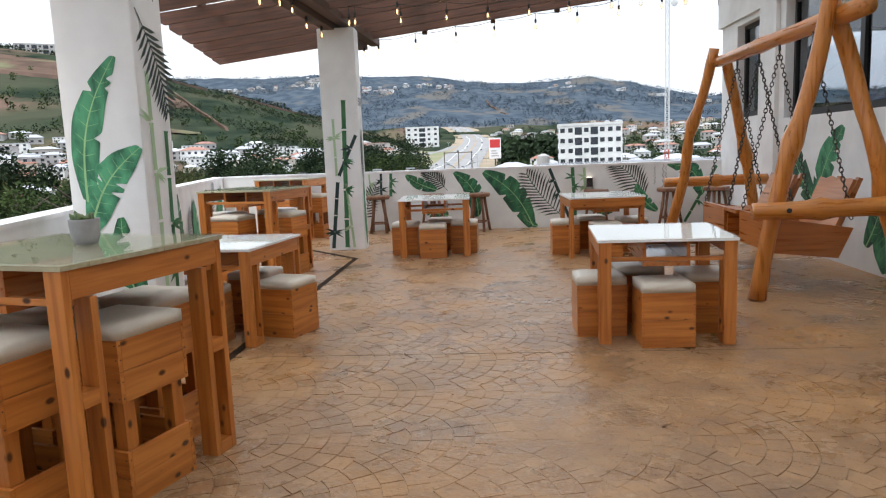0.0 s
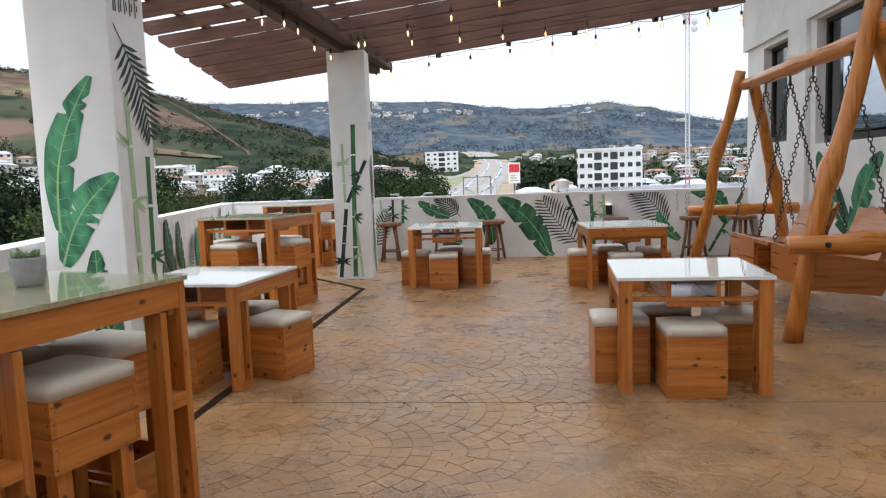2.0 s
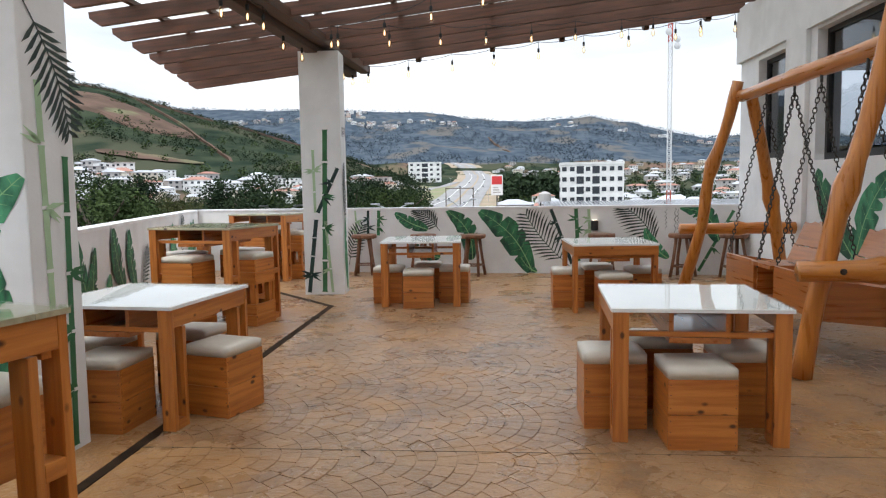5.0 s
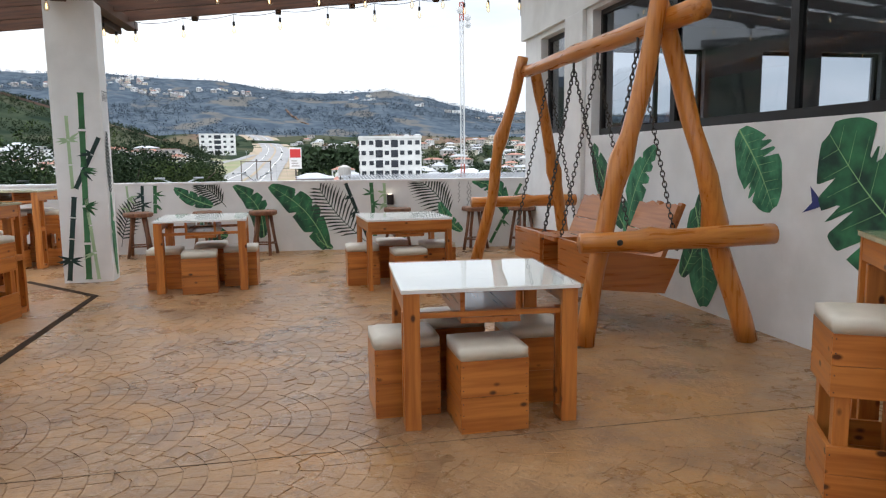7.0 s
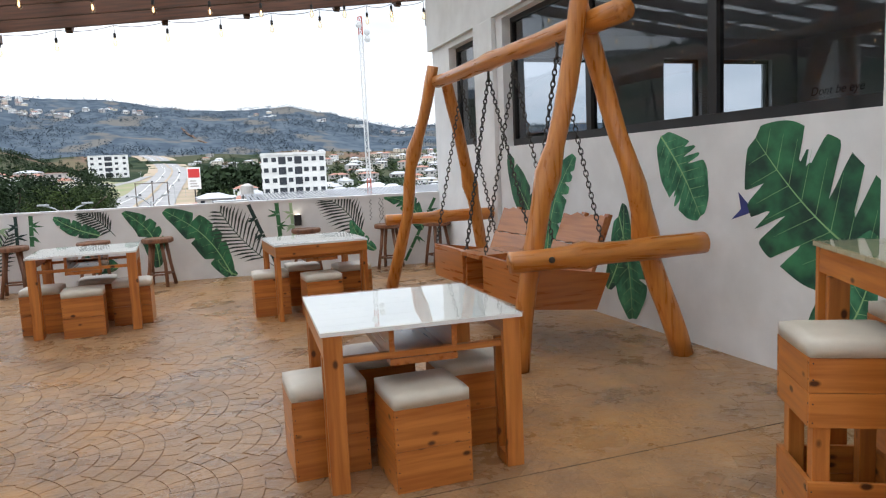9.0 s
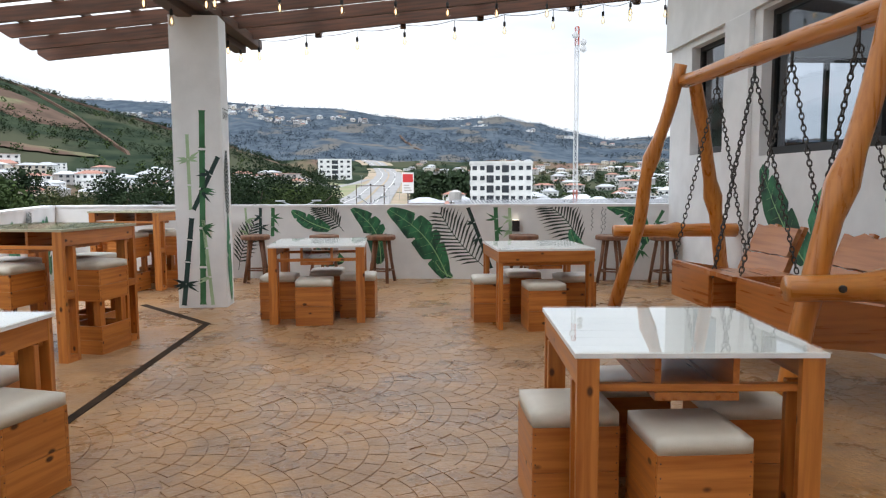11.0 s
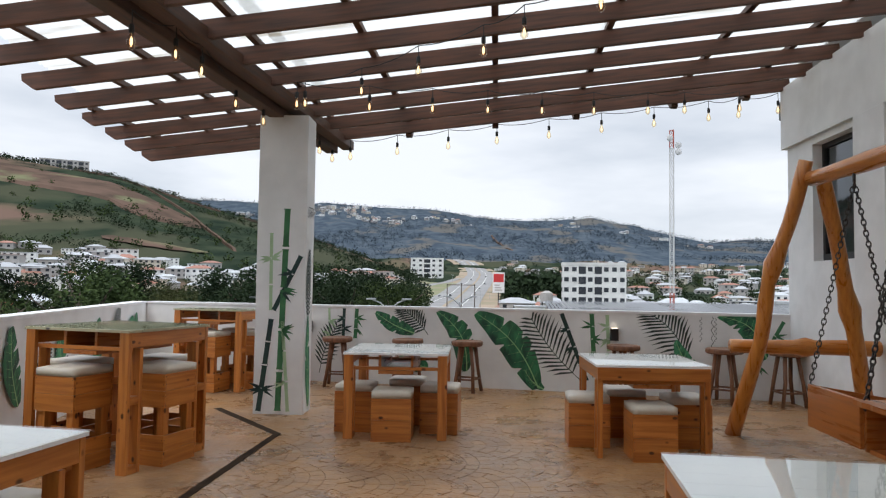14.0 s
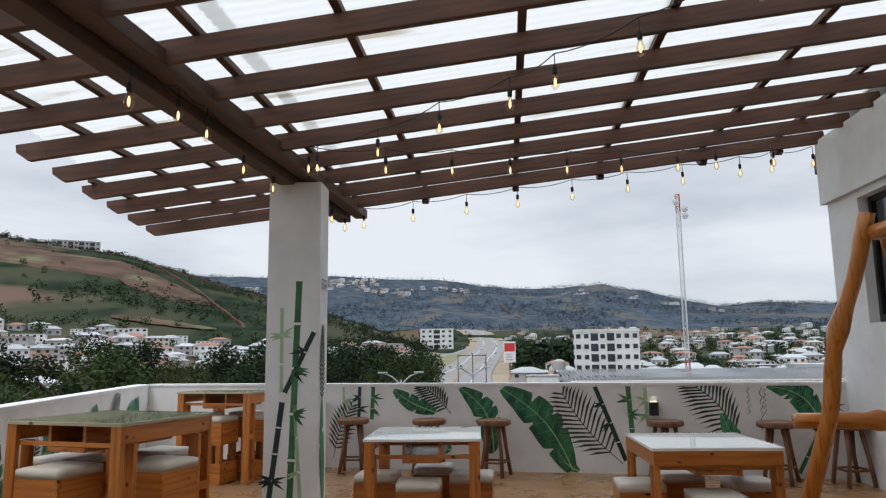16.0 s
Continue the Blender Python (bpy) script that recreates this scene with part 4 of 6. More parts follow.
def paint_leaf(on, base, tip, width, mat, parent, bend=0.12, tears=3, seed=0):
    rnd = random.Random(seed)
    b, t = Vector(base), Vector(tip)
    d = t - b
    side = Vector((-d.y, d.x)).normalized()
    n = 80
    mid = [b + d * (k / n) + side * bend * d.length * math.sin(math.pi * k / n) for k in range(n + 1)]
    cuts = [(rnd.uniform(0.22, 0.85), rnd.choice((-1, 1)), rnd.uniform(0.35, 0.75)) for _ in range(tears + 2)]
    up = 0.0025 + 0.0006 * (seed % 5)
    bm = bmesh.new()
    for s in (-1, 1):
        rim = []
        for k in range(n + 1):
            f = k / n
            w = width * 0.5 * (math.sin(math.pi * min(1, f * 0.93 + 0.05)) ** 0.62) * (1 - 0.25 * f)
            w *= 1 + 0.025 * math.sin(f * 21 + seed)
            for c, cs, depth in cuts:
                if cs == s:
                    w *= 1 - depth * max(0, 1 - abs(f - c) / 0.03)
            if k == n:
                w = 0.001
            along = d.normalized() * w * 0.35
            rim.append(mid[k] + side * s * w + along)
        lo = [bm.verts.new(on(*mid[k], up)) for k in range(n + 1)]
        hi = [bm.verts.new(on(*rim[k], up)) for k in range(n + 1)]
        for k in range(n):
            bm.faces.new((lo[k], lo[k + 1], hi[k + 1], hi[k]))
    leaf = part("painted_leaf", bm, mat, parent)
    bm = bmesh.new()
    for k in range(n):
        w0, w1 = 0.007 * (1 - k / n) + 0.002, 0.007 * (1 - (k + 1) / n) + 0.002
        bm.faces.new([bm.verts.new(on(*q, up + 0.0012)) for q in (mid[k] - side * w0, mid[k + 1] - side * w1, mid[k + 1] + side * w1, mid[k] + side * w0)])
    for k in range(8, n - 6, 8):
        for s in (-1, 1):
            f = k / n
            w = width * 0.36 * (math.sin(math.pi * min(1, f * 0.93 + 0.05)) ** 0.62) * (1 - 0.25 * f)
            e = mid[k] + side * s * w + d.normalized() * w * 0.5
            q = d.normalized() * 0.0022
            bm.faces.new([bm.verts.new(on(*v, up + 0.001)) for v in (mid[k] - q, mid[k] + q, e + q * 0.3, e - q * 0.3)])
    part("leaf_rib", bm, rib_paint, leaf)


def paint_frond(on, base, tip, spread, parent, bend=0.1, count=15, mat=None):
    b, t = Vector(base), Vector(tip)
    d = t - b
    side = Vector((-d.y, d.x)).normalized()
    bm = bmesh.new()
    at = lambda f: b + d * f + side * bend * d.length * math.sin(math.pi * f * 0.8)
    for k in range(20):
        p, q = at(k / 20), at((k + 1) / 20)
        w = side * 0.005
        bm.faces.new([bm.verts.new(on(*v)) for v in (p - w, q - w, q + w, p + w)])
    for k in range(count):
        f = 0.18 + 0.80 * k / (count - 1)
        L = spread * (math.sin(math.pi * (0.18 + 0.74 * (k + 0.5) / count)) ** 0.8)
        p = at(f)
        for s in (-1, 1):
            way = (side * s + d.normalized() * (0.55 + 0.5 * f)).normalized()
            droop = -d.normalized() * 0.10 * L
            m1, e = p + way * L * 0.55 + side * s * 0.02 * L, p + way * L + droop
            w = Vector((-way.y, way.x)) * 0.014
            bm.faces.new([bm.verts.new(on(*v, 0.0035)) for v in (p - w * 0.5, m1 - w, e, m1 + w, p + w * 0.5)])
    return part("painted_frond", bm, mat or frond_paint, parent)


def paint_bamboo(on, base, tip, width, mat, parent, joints=5, twigs=2, seed=0):
    rnd = random.Random(seed)
    b, t = Vector(base), Vector(tip)
    d = (t - b) / joints
    side = Vector((-d.y, d.x)).normalized()
    bm = bmesh.new()
    for k in range(joints):
        p, q = b + d * (k + 0.03), b + d * (k + 0.97)
        w = side * width / 2
        bm.faces.new([bm.verts.new(on(*v)) for v in (p - w * 1.12, p + d * 0.06 - w * 0.9, q - d * 0.06 - w * 0.9, q - w * 1.12, q + w * 1.12, q - d * 0.06 + w * 0.9, p + d * 0.06 + w * 0.9, p + w * 1.12)])
    for k in range(twigs):
        p = b + d * (rnd.randint(1, joints - 1))
        s = rnd.choice((-1, 1))
        for j in range(3):
            ang = rnd.uniform(-0.9, 0.7)
            way = (side * s * math.cos(ang) + d.normalized() * math.sin(ang))
            L = rnd.uniform(0.10, 0.17)
            w = Vector((-way.y, way.x)) * 0.016
            bm.faces.new([bm.verts.new(on(*v, 0.004)) for v in (p, p + way * L * 0.35 - w, p + way * L, p + way * L * 0.35 + w)])
    return part("painted_bamboo", bm, mat, parent)


fw = Vector((CORNER[0] - P_RIGHT[0], CORNER[1] - P_RIGHT[1]))
front = surface((0, par_y(0), 0), (1, -0.125), 1.05)
paint_leaf(front, (0.98, 0.03), (0.12, 1.02), 0.48, leaf_dark, wall_front, -0.10, 3, 1)
paint_leaf(front, (1.05, 0.02), (0.80, 0.26), 0.16, leaf_dark, wall_front, 0.1, 0, 2)
paint_leaf(front, (-0.75, 0.72), (-1.32, 1.0), 0.24, leaf_dark, wall_front, 0.05, 2, 3)
paint_leaf(front, (0.0, 0.22), (-0.42, 1.03), 0.36, leaf_dark, wall_front, -0.16, 2, 4)
paint_leaf(front, (-0.55, 0.25), (-0.98, 0.45), 0.30, leaf_dark, wall_front, 0.1, 1, 5)
paint_leaf(front, (3.85, 0.52), (3.28, 1.05), 0.34, leaf_dark, wall_front, -0.2, 3, 6)
paint_leaf(front, (3.10, 0.25), (2.75, 0.72), 0.22, leaf_green, wall_front, 0.1, 1, 7)
paint_leaf(front, (2.10, 0.18), (2.45, 0.32), 0.18, leaf_dark, wall_front, 0.1, 1, 8)
paint_frond(front, (1.58, 0.12), (0.92, 1.0), 0.42, wall_front, 0.08)
paint_frond(front, (2.95, 0.35), (2.30, 1.02), 0.40, wall_front, -0.18)
paint_frond(front, (-0.55, 0.70), (-0.98, 1.04), 0.26, wall_front, -0.1, 12)
paint_frond(front, (-2.15, 0.12), (-1.85, 0.78), 0.26, wall_front, 0.1, 12)
for args in (((1.62, 0.15), (1.28, 1.05), 0.06, bamboo_dark, 4), ((1.72, 0.2), (1.68, 1.05), 0.065, bamboo_green, 5), ((-1.62, 0.62), (-1.60, 1.05), 0.06, bamboo_green, 3),
             ((-1.80, 0.62), (-1.79, 1.05), 0.05, bamboo_dark, 3), ((-1.98, 0.3), (-2.02, 1.05), 0.035, leaf_pale, 4), ((1.9, 0.55), (1.88, 1.04), 0.05, leaf_pale, 3),
             ((3.55, 0.05), (4.06, 1.0), 0.05, bamboo_green, 5), ((3.72, 0.8), (3.66, 1.04), 0.04, bamboo_dark, 2)):
    paint_bamboo(front, *args[:4], wall_front, args[4], 2, int(args[0][0] * 100) % 97)
bm = bmesh.new()
for x0, z0, L in ((3.06, 1.03, 0.32), (3.20, 1.04, 0.5), (3.24, 1.02, 0.3)):
    for k in range(24):
        pts = []
        for q in (k, k + 1):
            pts.append((x0 + 0.015 * math.sin(q * 1.3), z0 - L * q / 24))
        bm.faces.new([bm.verts.new(front(a + e, b)) for a, b, e in ((*pts[0], -0.004), (*pts[1], -0.004), (*pts[1], 0.004), (*pts[0], 0.004))])
part("painted_vine", bm, frond_paint, wall_front)

ld = Vector((CORNER[0] - P_LEFT0[0], CORNER[1] - P_LEFT0[1])).normalized()
left = lambda y: surface((left_x(y), y, 0), (ld.x, ld.y), 1.05)
for k, (y, b, t, w, m) in enumerate(((4.9, (0, 0.05), (0.10, 0.85), 0.34, leaf_dark), (5.6, (0, 0.05), (-0.1, 0.95), 0.42, leaf_green), (6.5, (0.1, 0.05), (-0.15, 0.95), 0.5, leaf_green), (7.2, (0, 0.1), (0.12, 0.9), 0.3, leaf_dark),
                                     (8.0, (0.25, 0.35), (-0.1, 1.05), 0.42, leaf_dark), (9.9, (0, 0.1), (-0.3, 0.85), 0.5, leaf_green), (10.9, (0.2, 0.1), (-0.1, 0.95), 0.5, leaf_green), (12.0, (0.1, 0.1), (0.35, 0.9), 0.5, leaf_green), (12.5, (0.1, 0.1), (0.0, 0.95), 0.4, leaf_dark), (5.25, (0.1, 0.1), (0.25, 1.0), 0.36, leaf_green), (6.9, (0.2, 0.4), (-0.05, 1.0), 0.3, leaf_dark), (7.6, (0.1, 0.05), (0.15, 0.6), 0.3, leaf_green), (8.5, (0.2, 0.3), (0.0, 1.0), 0.36, leaf_dark), (3.4, (0.1, 0.3), (0.5, 0.8), 0.3, leaf_dark))):
    paint_leaf(left(y), b, t, w, m, wall_left, 0.08, 3, 20 + k)
for k, (y, b, t) in enumerate(((6.1, (0.1, 0.05), (0.05, 0.75)), (8.9, (0.1, 0.1), (0.5, 0.7)), (11.4, (0, 0.4), (0.3, 1.0)))):
    paint_frond(left(y), b, t, 0.24, wall_left, 0.1, 13)

bw = surface((WALL_X, 0, 0), (0, -1))
side_wall = lambda y, z: (-y, z)
paint_leaf(bw, side_wall(6.60, 1.61), side_wall(6.14, 0.99), 0.56, leaf_green, wall_building, 0.04, 4, 40)
paint_leaf(bw, side_wall(4.52, 0.66), side_wall(5.60, 1.54), 1.02, leaf_dark, wall_building, 0.06, 7, 41)
paint_leaf(bw, side_wall(5.10, 0.10), side_wall(4.70, 0.95), 0.6, leaf_green, wall_building, -0.1, 3, 42)
paint_leaf(bw, side_wall(7.20, 0.94), side_wall(7.02, 0.04), 0.58, leaf_green, wall_building, 0.05, 3, 43)
paint_leaf(bw, side_wall(7.40, 0.25), side_wall(7.12, 1.05), 0.34, leaf_dark, wall_building, -0.1, 2, 44)
paint_leaf(bw, side_wall(8.60, 0.62), side_wall(9.48, 1.54), 0.50, leaf_dark, wall_building, 0.05, 3, 45)
paint_leaf(bw, side_wall(8.58, 0.45), side_wall(7.95, 1.5), 0.46, leaf_green, wall_building, 0.10, 4, 46)
bm = bmesh.new()
bm.faces.new([bm.verts.new(bw(-5.69 + a * 1.3, 1.06 + b * 1.3)) for a, b in ((-0.10, -0.06), (-0.03, 0.0), (-0.05, 0.09), (0.02, 0.03), (0.10, 0.06), (0.06, -0.01), (0.0, -0.03))])
part("painted_bird", bm, bird_blue, wall_building)

for pil, leaves in ((FAR_P, False), (NEAR_P, True)):
    d0 = 0.36 if pil is FAR_P else 0.38
    on_front = surface((0, 0, 0), (1, 0))
    on_side = surface((0.54, 0, 0), (0, 1))
    if leaves:
        paint_leaf(on_front, (0.12, 1.16), (0.40, 2.08), 0.24, leaf_green, pil, 0.10, 2, 60)
        paint_leaf(on_front, (0.12, 0.96), (0.52, 1.50), 0.27, leaf_green, pil, 0.10, 3, 61)
        paint_leaf(on_front, (0.46, 0.35), (0.34, 1.05), 0.24, leaf_dark, pil, 0.06, 2, 62)
        paint_bamboo(on_side, (0.14, 0.02), (0.12, 2.0), 0.05, leaf_pale, pil, 6, 2, 5)
        paint_bamboo(on_side, (0.25, 0.02), (0.30, 1.62), 0.05, bamboo_green, pil, 5, 3, 6)
        paint_frond(on_side, (0.05, 2.38), (0.30, 1.72), 0.24, pil, 0.12, 14)
    else:
        paint_bamboo(on_front, (0.27, 0.02), (0.33, 2.22), 0.07, bamboo_green, pil, 5, 3, 3)
        paint_bamboo(on_front, (0.06, 0.02), (0.18, 1.02), 0.06, bamboo_dark, pil, 4, 3, 4)
        paint_bamboo(on_front, (0.20, 1.10), (0.49, 1.70), 0.055, bamboo_dark, pil, 3, 2, 14)
        paint_bamboo(on_front, (0.17, 1.1), (0.16, 1.95), 0.04, leaf_pale, pil, 3, 2, 9)
        paint_bamboo(on_front, (0.38, 0.02), (0.30, 1.0), 0.04, leaf_pale, pil, 3, 1, 10)
        paint_leaf(on_side, (0.22, 0.05), (0.14, 1.05), 0.22, leaf_green, pil, 0.03, 1, 64)
        paint_frond(on_side, (0.16, 0.9), (0.18, 1.75), 0.17, pil, 0.05, 17)
    # unreadable lettering as plain bars
    bm = bmesh.new()
    z = 2.12 if not leaves else 2.46
    for k in range(5):
        u = 0.06 + 0.055 * k
        for q in ((u, u + 0.012, z, z + 0.12), (u, u + 0.042, z + 0.108, z + 0.12), (u + 0.02, u + 0.032, z + 0.01 * k, z + 0.08)):
            bm.faces.new([bm.verts.new(on_side(a, b)) for a, b in ((q[0], q[2]), (q[1], q[2]), (q[1], q[3]), (q[0], q[3]))])
    part("lettering", bm, letter_grey, pil)

# writing on the inner wall
for k, (line, y, z) in enumerate((("Dont be eye", 11.5, 2.42), ("candy", 11.2, 2.20))):
    cu = bpy.data.curves.new("wall_writing", "FONT")
    cu.body, cu.size, cu.extrude = line, 0.21, 0.002
    cu.shear = 0.25
    cu.materials.append(letter_grey)
    tx = new("wall_writing", cu)
    tx.matrix_world = pose(10.994, y, z, 90, 0, -90)
    tagged(tx, "dark handwritten words on the grey inner wall", "writing")


# ---- the valley beyond ----
def interp(x, xs, ys):
    return float(np.interp(x, xs, ys))


NEAR_AZ, NEAR_EL = (-75, -55, -40, -34, -30, -25, -20, -14, -8, 0), (6.5, 8.2, 8.3, 7.75, 7.3, 5.9, 4.7, 3.0, 1.0, -1)
FAR_AZ, FAR_EL = (-60, -30, -20, -13.8, -5.6, 1.7, 7.5, 12.2, 16.2, 20, 26, 40, 70), (5.0, 6.3, 6.3, 6.4, 6.1, 5.2, 5.55, 4.5, 3.5, 3.65, 3.2, 3.0, 2.5)


def ground_z(x, y):
    r, az = math.hypot(x, y), math.degrees(math.atan2(x, y))
    if abs(az) > 90:
        return -12.0
    base = interp(r, (0, 300, 470, 700, 1100, 1500, 2500, 5000), (-12, -12, -12.2, 0, 20, 36, 60, 60))
    fade = max(0.0, min(1.0, (90 - abs(az)) / 20))
    bumps = noise.fractal(Vector((x, y, 0)) * 0.0022, 1.0, 2.0, 5)
    top = math.tan(radians(interp(az, NEAR_AZ, NEAR_EL))) * 1150
    s = max(0.0, min(1.0, (r - 260) / (1150 - 260)))
    base += interp(az, (-30, -8.5, -5.5), (17, 17, 0)) * max(0.0, min(1.0, (r - 300) / 190)) * max(0.0, min(1.0, (900 - r) / 300))
    near_h = -12 + (top + 12) * (s * s * (3 - 2 * s)) * (1 + 0.10 * bumps * (1 - s)) - max(0, r - 1150) * 0.12
    top = math.tan(radians(interp(az, FAR_AZ, FAR_EL))) * 3300
    s = max(0.0, min(1.0, (r - 1300) / (3300 - 1300)))
    far_h = base + (top - base) * (s ** 1.25) * (1 + 0.28 * bumps * (1 - s) * s * 2) - max(0, r - 3300) * 0.2
    rough = 0.003 * r * noise.noise(Vector((x, y, 5)) * 0.012) if r > 600 else 0.0
    return -12 + (max(base, near_h, far_h) + rough + 12) * fade


hill = bpy.data.materials.new("wooded_valley_ground")
hill.use_nodes = True
hn, hl = hill.node_tree.nodes, hill.node_tree.links
hb = hn["Principled BSDF"]
hb.inputs["Roughness"].default_value = 0.95
hb.inputs["Specular IOR Level"].default_value = 0.0
h_tc = hn.new("ShaderNodeTexCoord")


def hill_noise(scale, detail=5.0):
    q = hn.new("ShaderNodeTexNoise")
    q.inputs["Scale"].default_value, q.inputs["Detail"].default_value = scale, detail
    mp = hn.new("ShaderNodeMapping")
    mp.inputs["Scale"].default_value = (0.8, 0.35, 1.0)
    hl.new(h_tc.outputs["Object"], mp.inputs[0])
    hl.new(mp.outputs[0], q.inputs["Vector"])
    return q.outputs[0]


def hill_mix(fac, a, b, lo, hi):
    mr, mx = hn.new("ShaderNodeMapRange"), hn.new("ShaderNodeMixRGB")
    mr.inputs["From Min"].default_value, mr.inputs["From Max"].default_value = lo, hi
    hl.new(fac, mr.inputs["Value"])
    hl.new(mr.outputs[0], mx.inputs[0])
    for k, c in ((1, a), (2, b)):
        if isinstance(c, tuple):
            mx.inputs[k].default_value = (*c, 1)
        else:
            hl.new(c, mx.inputs[k])
    return mx.outputs[0]


woods = hill_mix(hill_noise(0.05, 8.0), (0.018, 0.028, 0.020), (0.045, 0.058, 0.036), 0.35, 0.65)
fields = hill_mix(hill_noise(0.0095, 7.0), woods, (0.062, 0.066, 0.043), 0.52, 0.58)
h_soil = hill_mix(hill_noise(0.02, 6.0), (0.150, 0.100, 0.078), (0.115, 0.098, 0.065), 0.4, 0.6)
fields = hill_mix(hill_noise(0.0062, 7.0), fields, h_soil, 0.55, 0.59)
hl.new(fields, hb.inputs["Base Color"])
# far woods: distance haze put into the base colour as a bluish tint
far_wood = material("haze_tinted_far_woods", (0.082, 0.102, 0.122), 1.0, (0.050, 0.067, 0.088), 0.03, stretch=(1, 0.45, 1), spread=(0.4, 0.6), stain=(0.115, 0.112, 0.105), stain_scale=0.0075, stain_span=(0.56, 0.62))
far_trees = material("haze_tinted_far_trees", (0.074, 0.095, 0.116), 1.0, (0.052, 0.070, 0.092), 0.01, island=0.2)
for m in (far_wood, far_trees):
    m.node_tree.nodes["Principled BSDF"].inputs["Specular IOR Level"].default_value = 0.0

rs = sorted([20 * (4700 / 20) ** (k / 96) for k in range(97)] + [1150.0, 3300.0])
azs = list(np.arange(-180, -62, 6.0)) + list(np.arange(-62, 46, 0.6)) + list(np.arange(46, 180, 6.0))
verts, faces, slots = [(0, 0, -12.0)], [], []
for a in azs:
    for r in rs:
        x, y = r * math.sin(radians(a)), r * math.cos(radians(a))
        z = ground_z(x, y)
        verts.append((x, y, z))
nr = len(rs)
for i in range(len(azs)):
    j = (i + 1) % len(azs)
    faces.append((0, 1 + i * nr, 1 + j * nr))
    slots.append(0)
    for k in range(nr - 1):
        faces.append((1 + i * nr + k, 1 + i * nr + k + 1, 1 + j * nr + k + 1, 1 + j * nr + k))
        # ground past 1500 m takes the colour with painted haze
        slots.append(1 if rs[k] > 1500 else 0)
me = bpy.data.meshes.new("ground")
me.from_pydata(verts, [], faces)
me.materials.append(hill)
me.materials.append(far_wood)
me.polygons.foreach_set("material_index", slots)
me.shade_smooth()
ground = tagged(new("ground", me), "green valley floor and wooded hills with bare soil", "ground", kind="structure")

# bare graded slope on the near hill
scar_mat = material("bare_reddish_soil", (0.135, 0.090, 0.070), 0.95, (0.085, 0.062, 0.048), 0.03, spread=(0.35, 0.6), stain=(0.17, 0.18, 0.10), stain_scale=0.012, stain_span=(0.56, 0.66))

scar_mat.node_tree.nodes["Principled BSDF"].inputs["Specular IOR Level"].default_value = 0.0


def ribbon(name, pts, width, mat, label, category, lift=0.5):
    bm = bmesh.new()
    rows = []
    for k, p in enumerate(pts):
        p = Vector(p)
        d = (Vector(pts[min(k + 1, len(pts) - 1)]) - Vector(pts[max(k - 1, 0)])).normalized()
        w = width[k] if isinstance(width, (list, tuple)) else width
        s = Vector((d.y, -d.x)) * w / 2
        rows.append([bm.verts.new((q.x, q.y, ground_z(q.x, q.y) + (lift if lift < 1.9 or (0 < c < 12 and 0 < k < len(pts) - 1) else -4.0))) for c, q in ((c, p + s * (c / 6 - 1)) for c in range(13))])
    for u, v in zip(rows, rows[1:]):
        for c in range(12):
            bm.faces.new((u[c], u[c + 1], v[c + 1], v[c]))
    return structure(name, bm, mat, label, category)


def polar(az, r):
    return (r * math.sin(radians(az)), r * math.cos(radians(az)))


def dense(pts, n=30):
    out = []
    for k in range(n + 1):
        t = k / n * (len(pts) - 1)
        i = min(int(t), len(pts) - 2)
        f = t - i
        p0, p1, p2, p3 = (Vector(pts[max(0, min(len(pts) - 1, q))]) for q in (i - 1, i, i + 1, i + 2))
        out.append(0.5 * ((2 * p1) + (p2 - p0) * f + (2 * p0 - 5 * p1 + 4 * p2 - p3) * f * f + (3 * p1 - p0 - 3 * p2 + p3) * f ** 3))
    return out


asphalt = material("pale_worn_asphalt", (0.27, 0.265, 0.26), 0.85, (0.21, 0.205, 0.20), 0.08)
verge = material("dry_roadside_earth", (0.34, 0.25, 0.18), 0.95, (0.25, 0.21, 0.13), 0.05)
grass_mat = material("roadside_grass", (0.16, 0.19, 0.08), 0.95, (0.22, 0.19, 0.11), 0.04)
paint_white = material("road_paint", (0.75, 0.75, 0.72), 0.7)
ROAD = [(-22, 120), (-25, 300), (-29, 470), (-24, 700), (-22, 900), (-28, 1120), (-44, 1350), (-80, 1520)]
road_pts = dense(ROAD, 60)
ribbon("pavement_verge", road_pts, 62, verge, "bare earth verge beside the highway", "verge", 0.35)
ribbon("road", road_pts, 37, asphalt, "wide pale asphalt highway through the valley", "road", 0.9)
ribbon("road_median", road_pts, 2.2, verge, "earth median strip of the highway", "median", 1.3)
for off in (-9, 9):
    ribbon("road_line", [(p[0] + off, p[1]) for p in road_pts], 0.5, paint_white, "white lane line", "road marking", 1.15)
ribbon("grass_field", dense([(-62, 380), (-66, 480), (-60, 620), (-52, 760)], 20), 52, grass_mat, "patchy grass field beside the highway", "grass", 0.6)
ribbon("side_road", dense([(-58, 430), (-75, 520), (-62, 700), (-44, 860)], 20), 9, asphalt, "narrow side road beside the highway", "road", 0.9)
scar = dense([polar(-58, 820), polar(-44, 840), polar(-36, 830), polar(-30, 790), polar(-25, 700)], 30)
ribbon("earth_slope", scar, [(205 - 5.2 * max(0, k - 3)) * (1 + 0.22 * noise.noise(Vector((k * 0.45, 1.7, 0)))) for k in range(31)], scar_mat, "bare reddish graded hillside", "slope", 3.0)
ribbon("earth_cut", dense([polar(-30.5, 560), polar(-27, 565), polar(-23, 570)], 12), [8, 14, 20, 17, 24, 26, 20, 25, 22, 15, 18, 10, 5], scar_mat, "orange cut earth at the foot of the hill", "slope", 1.2)
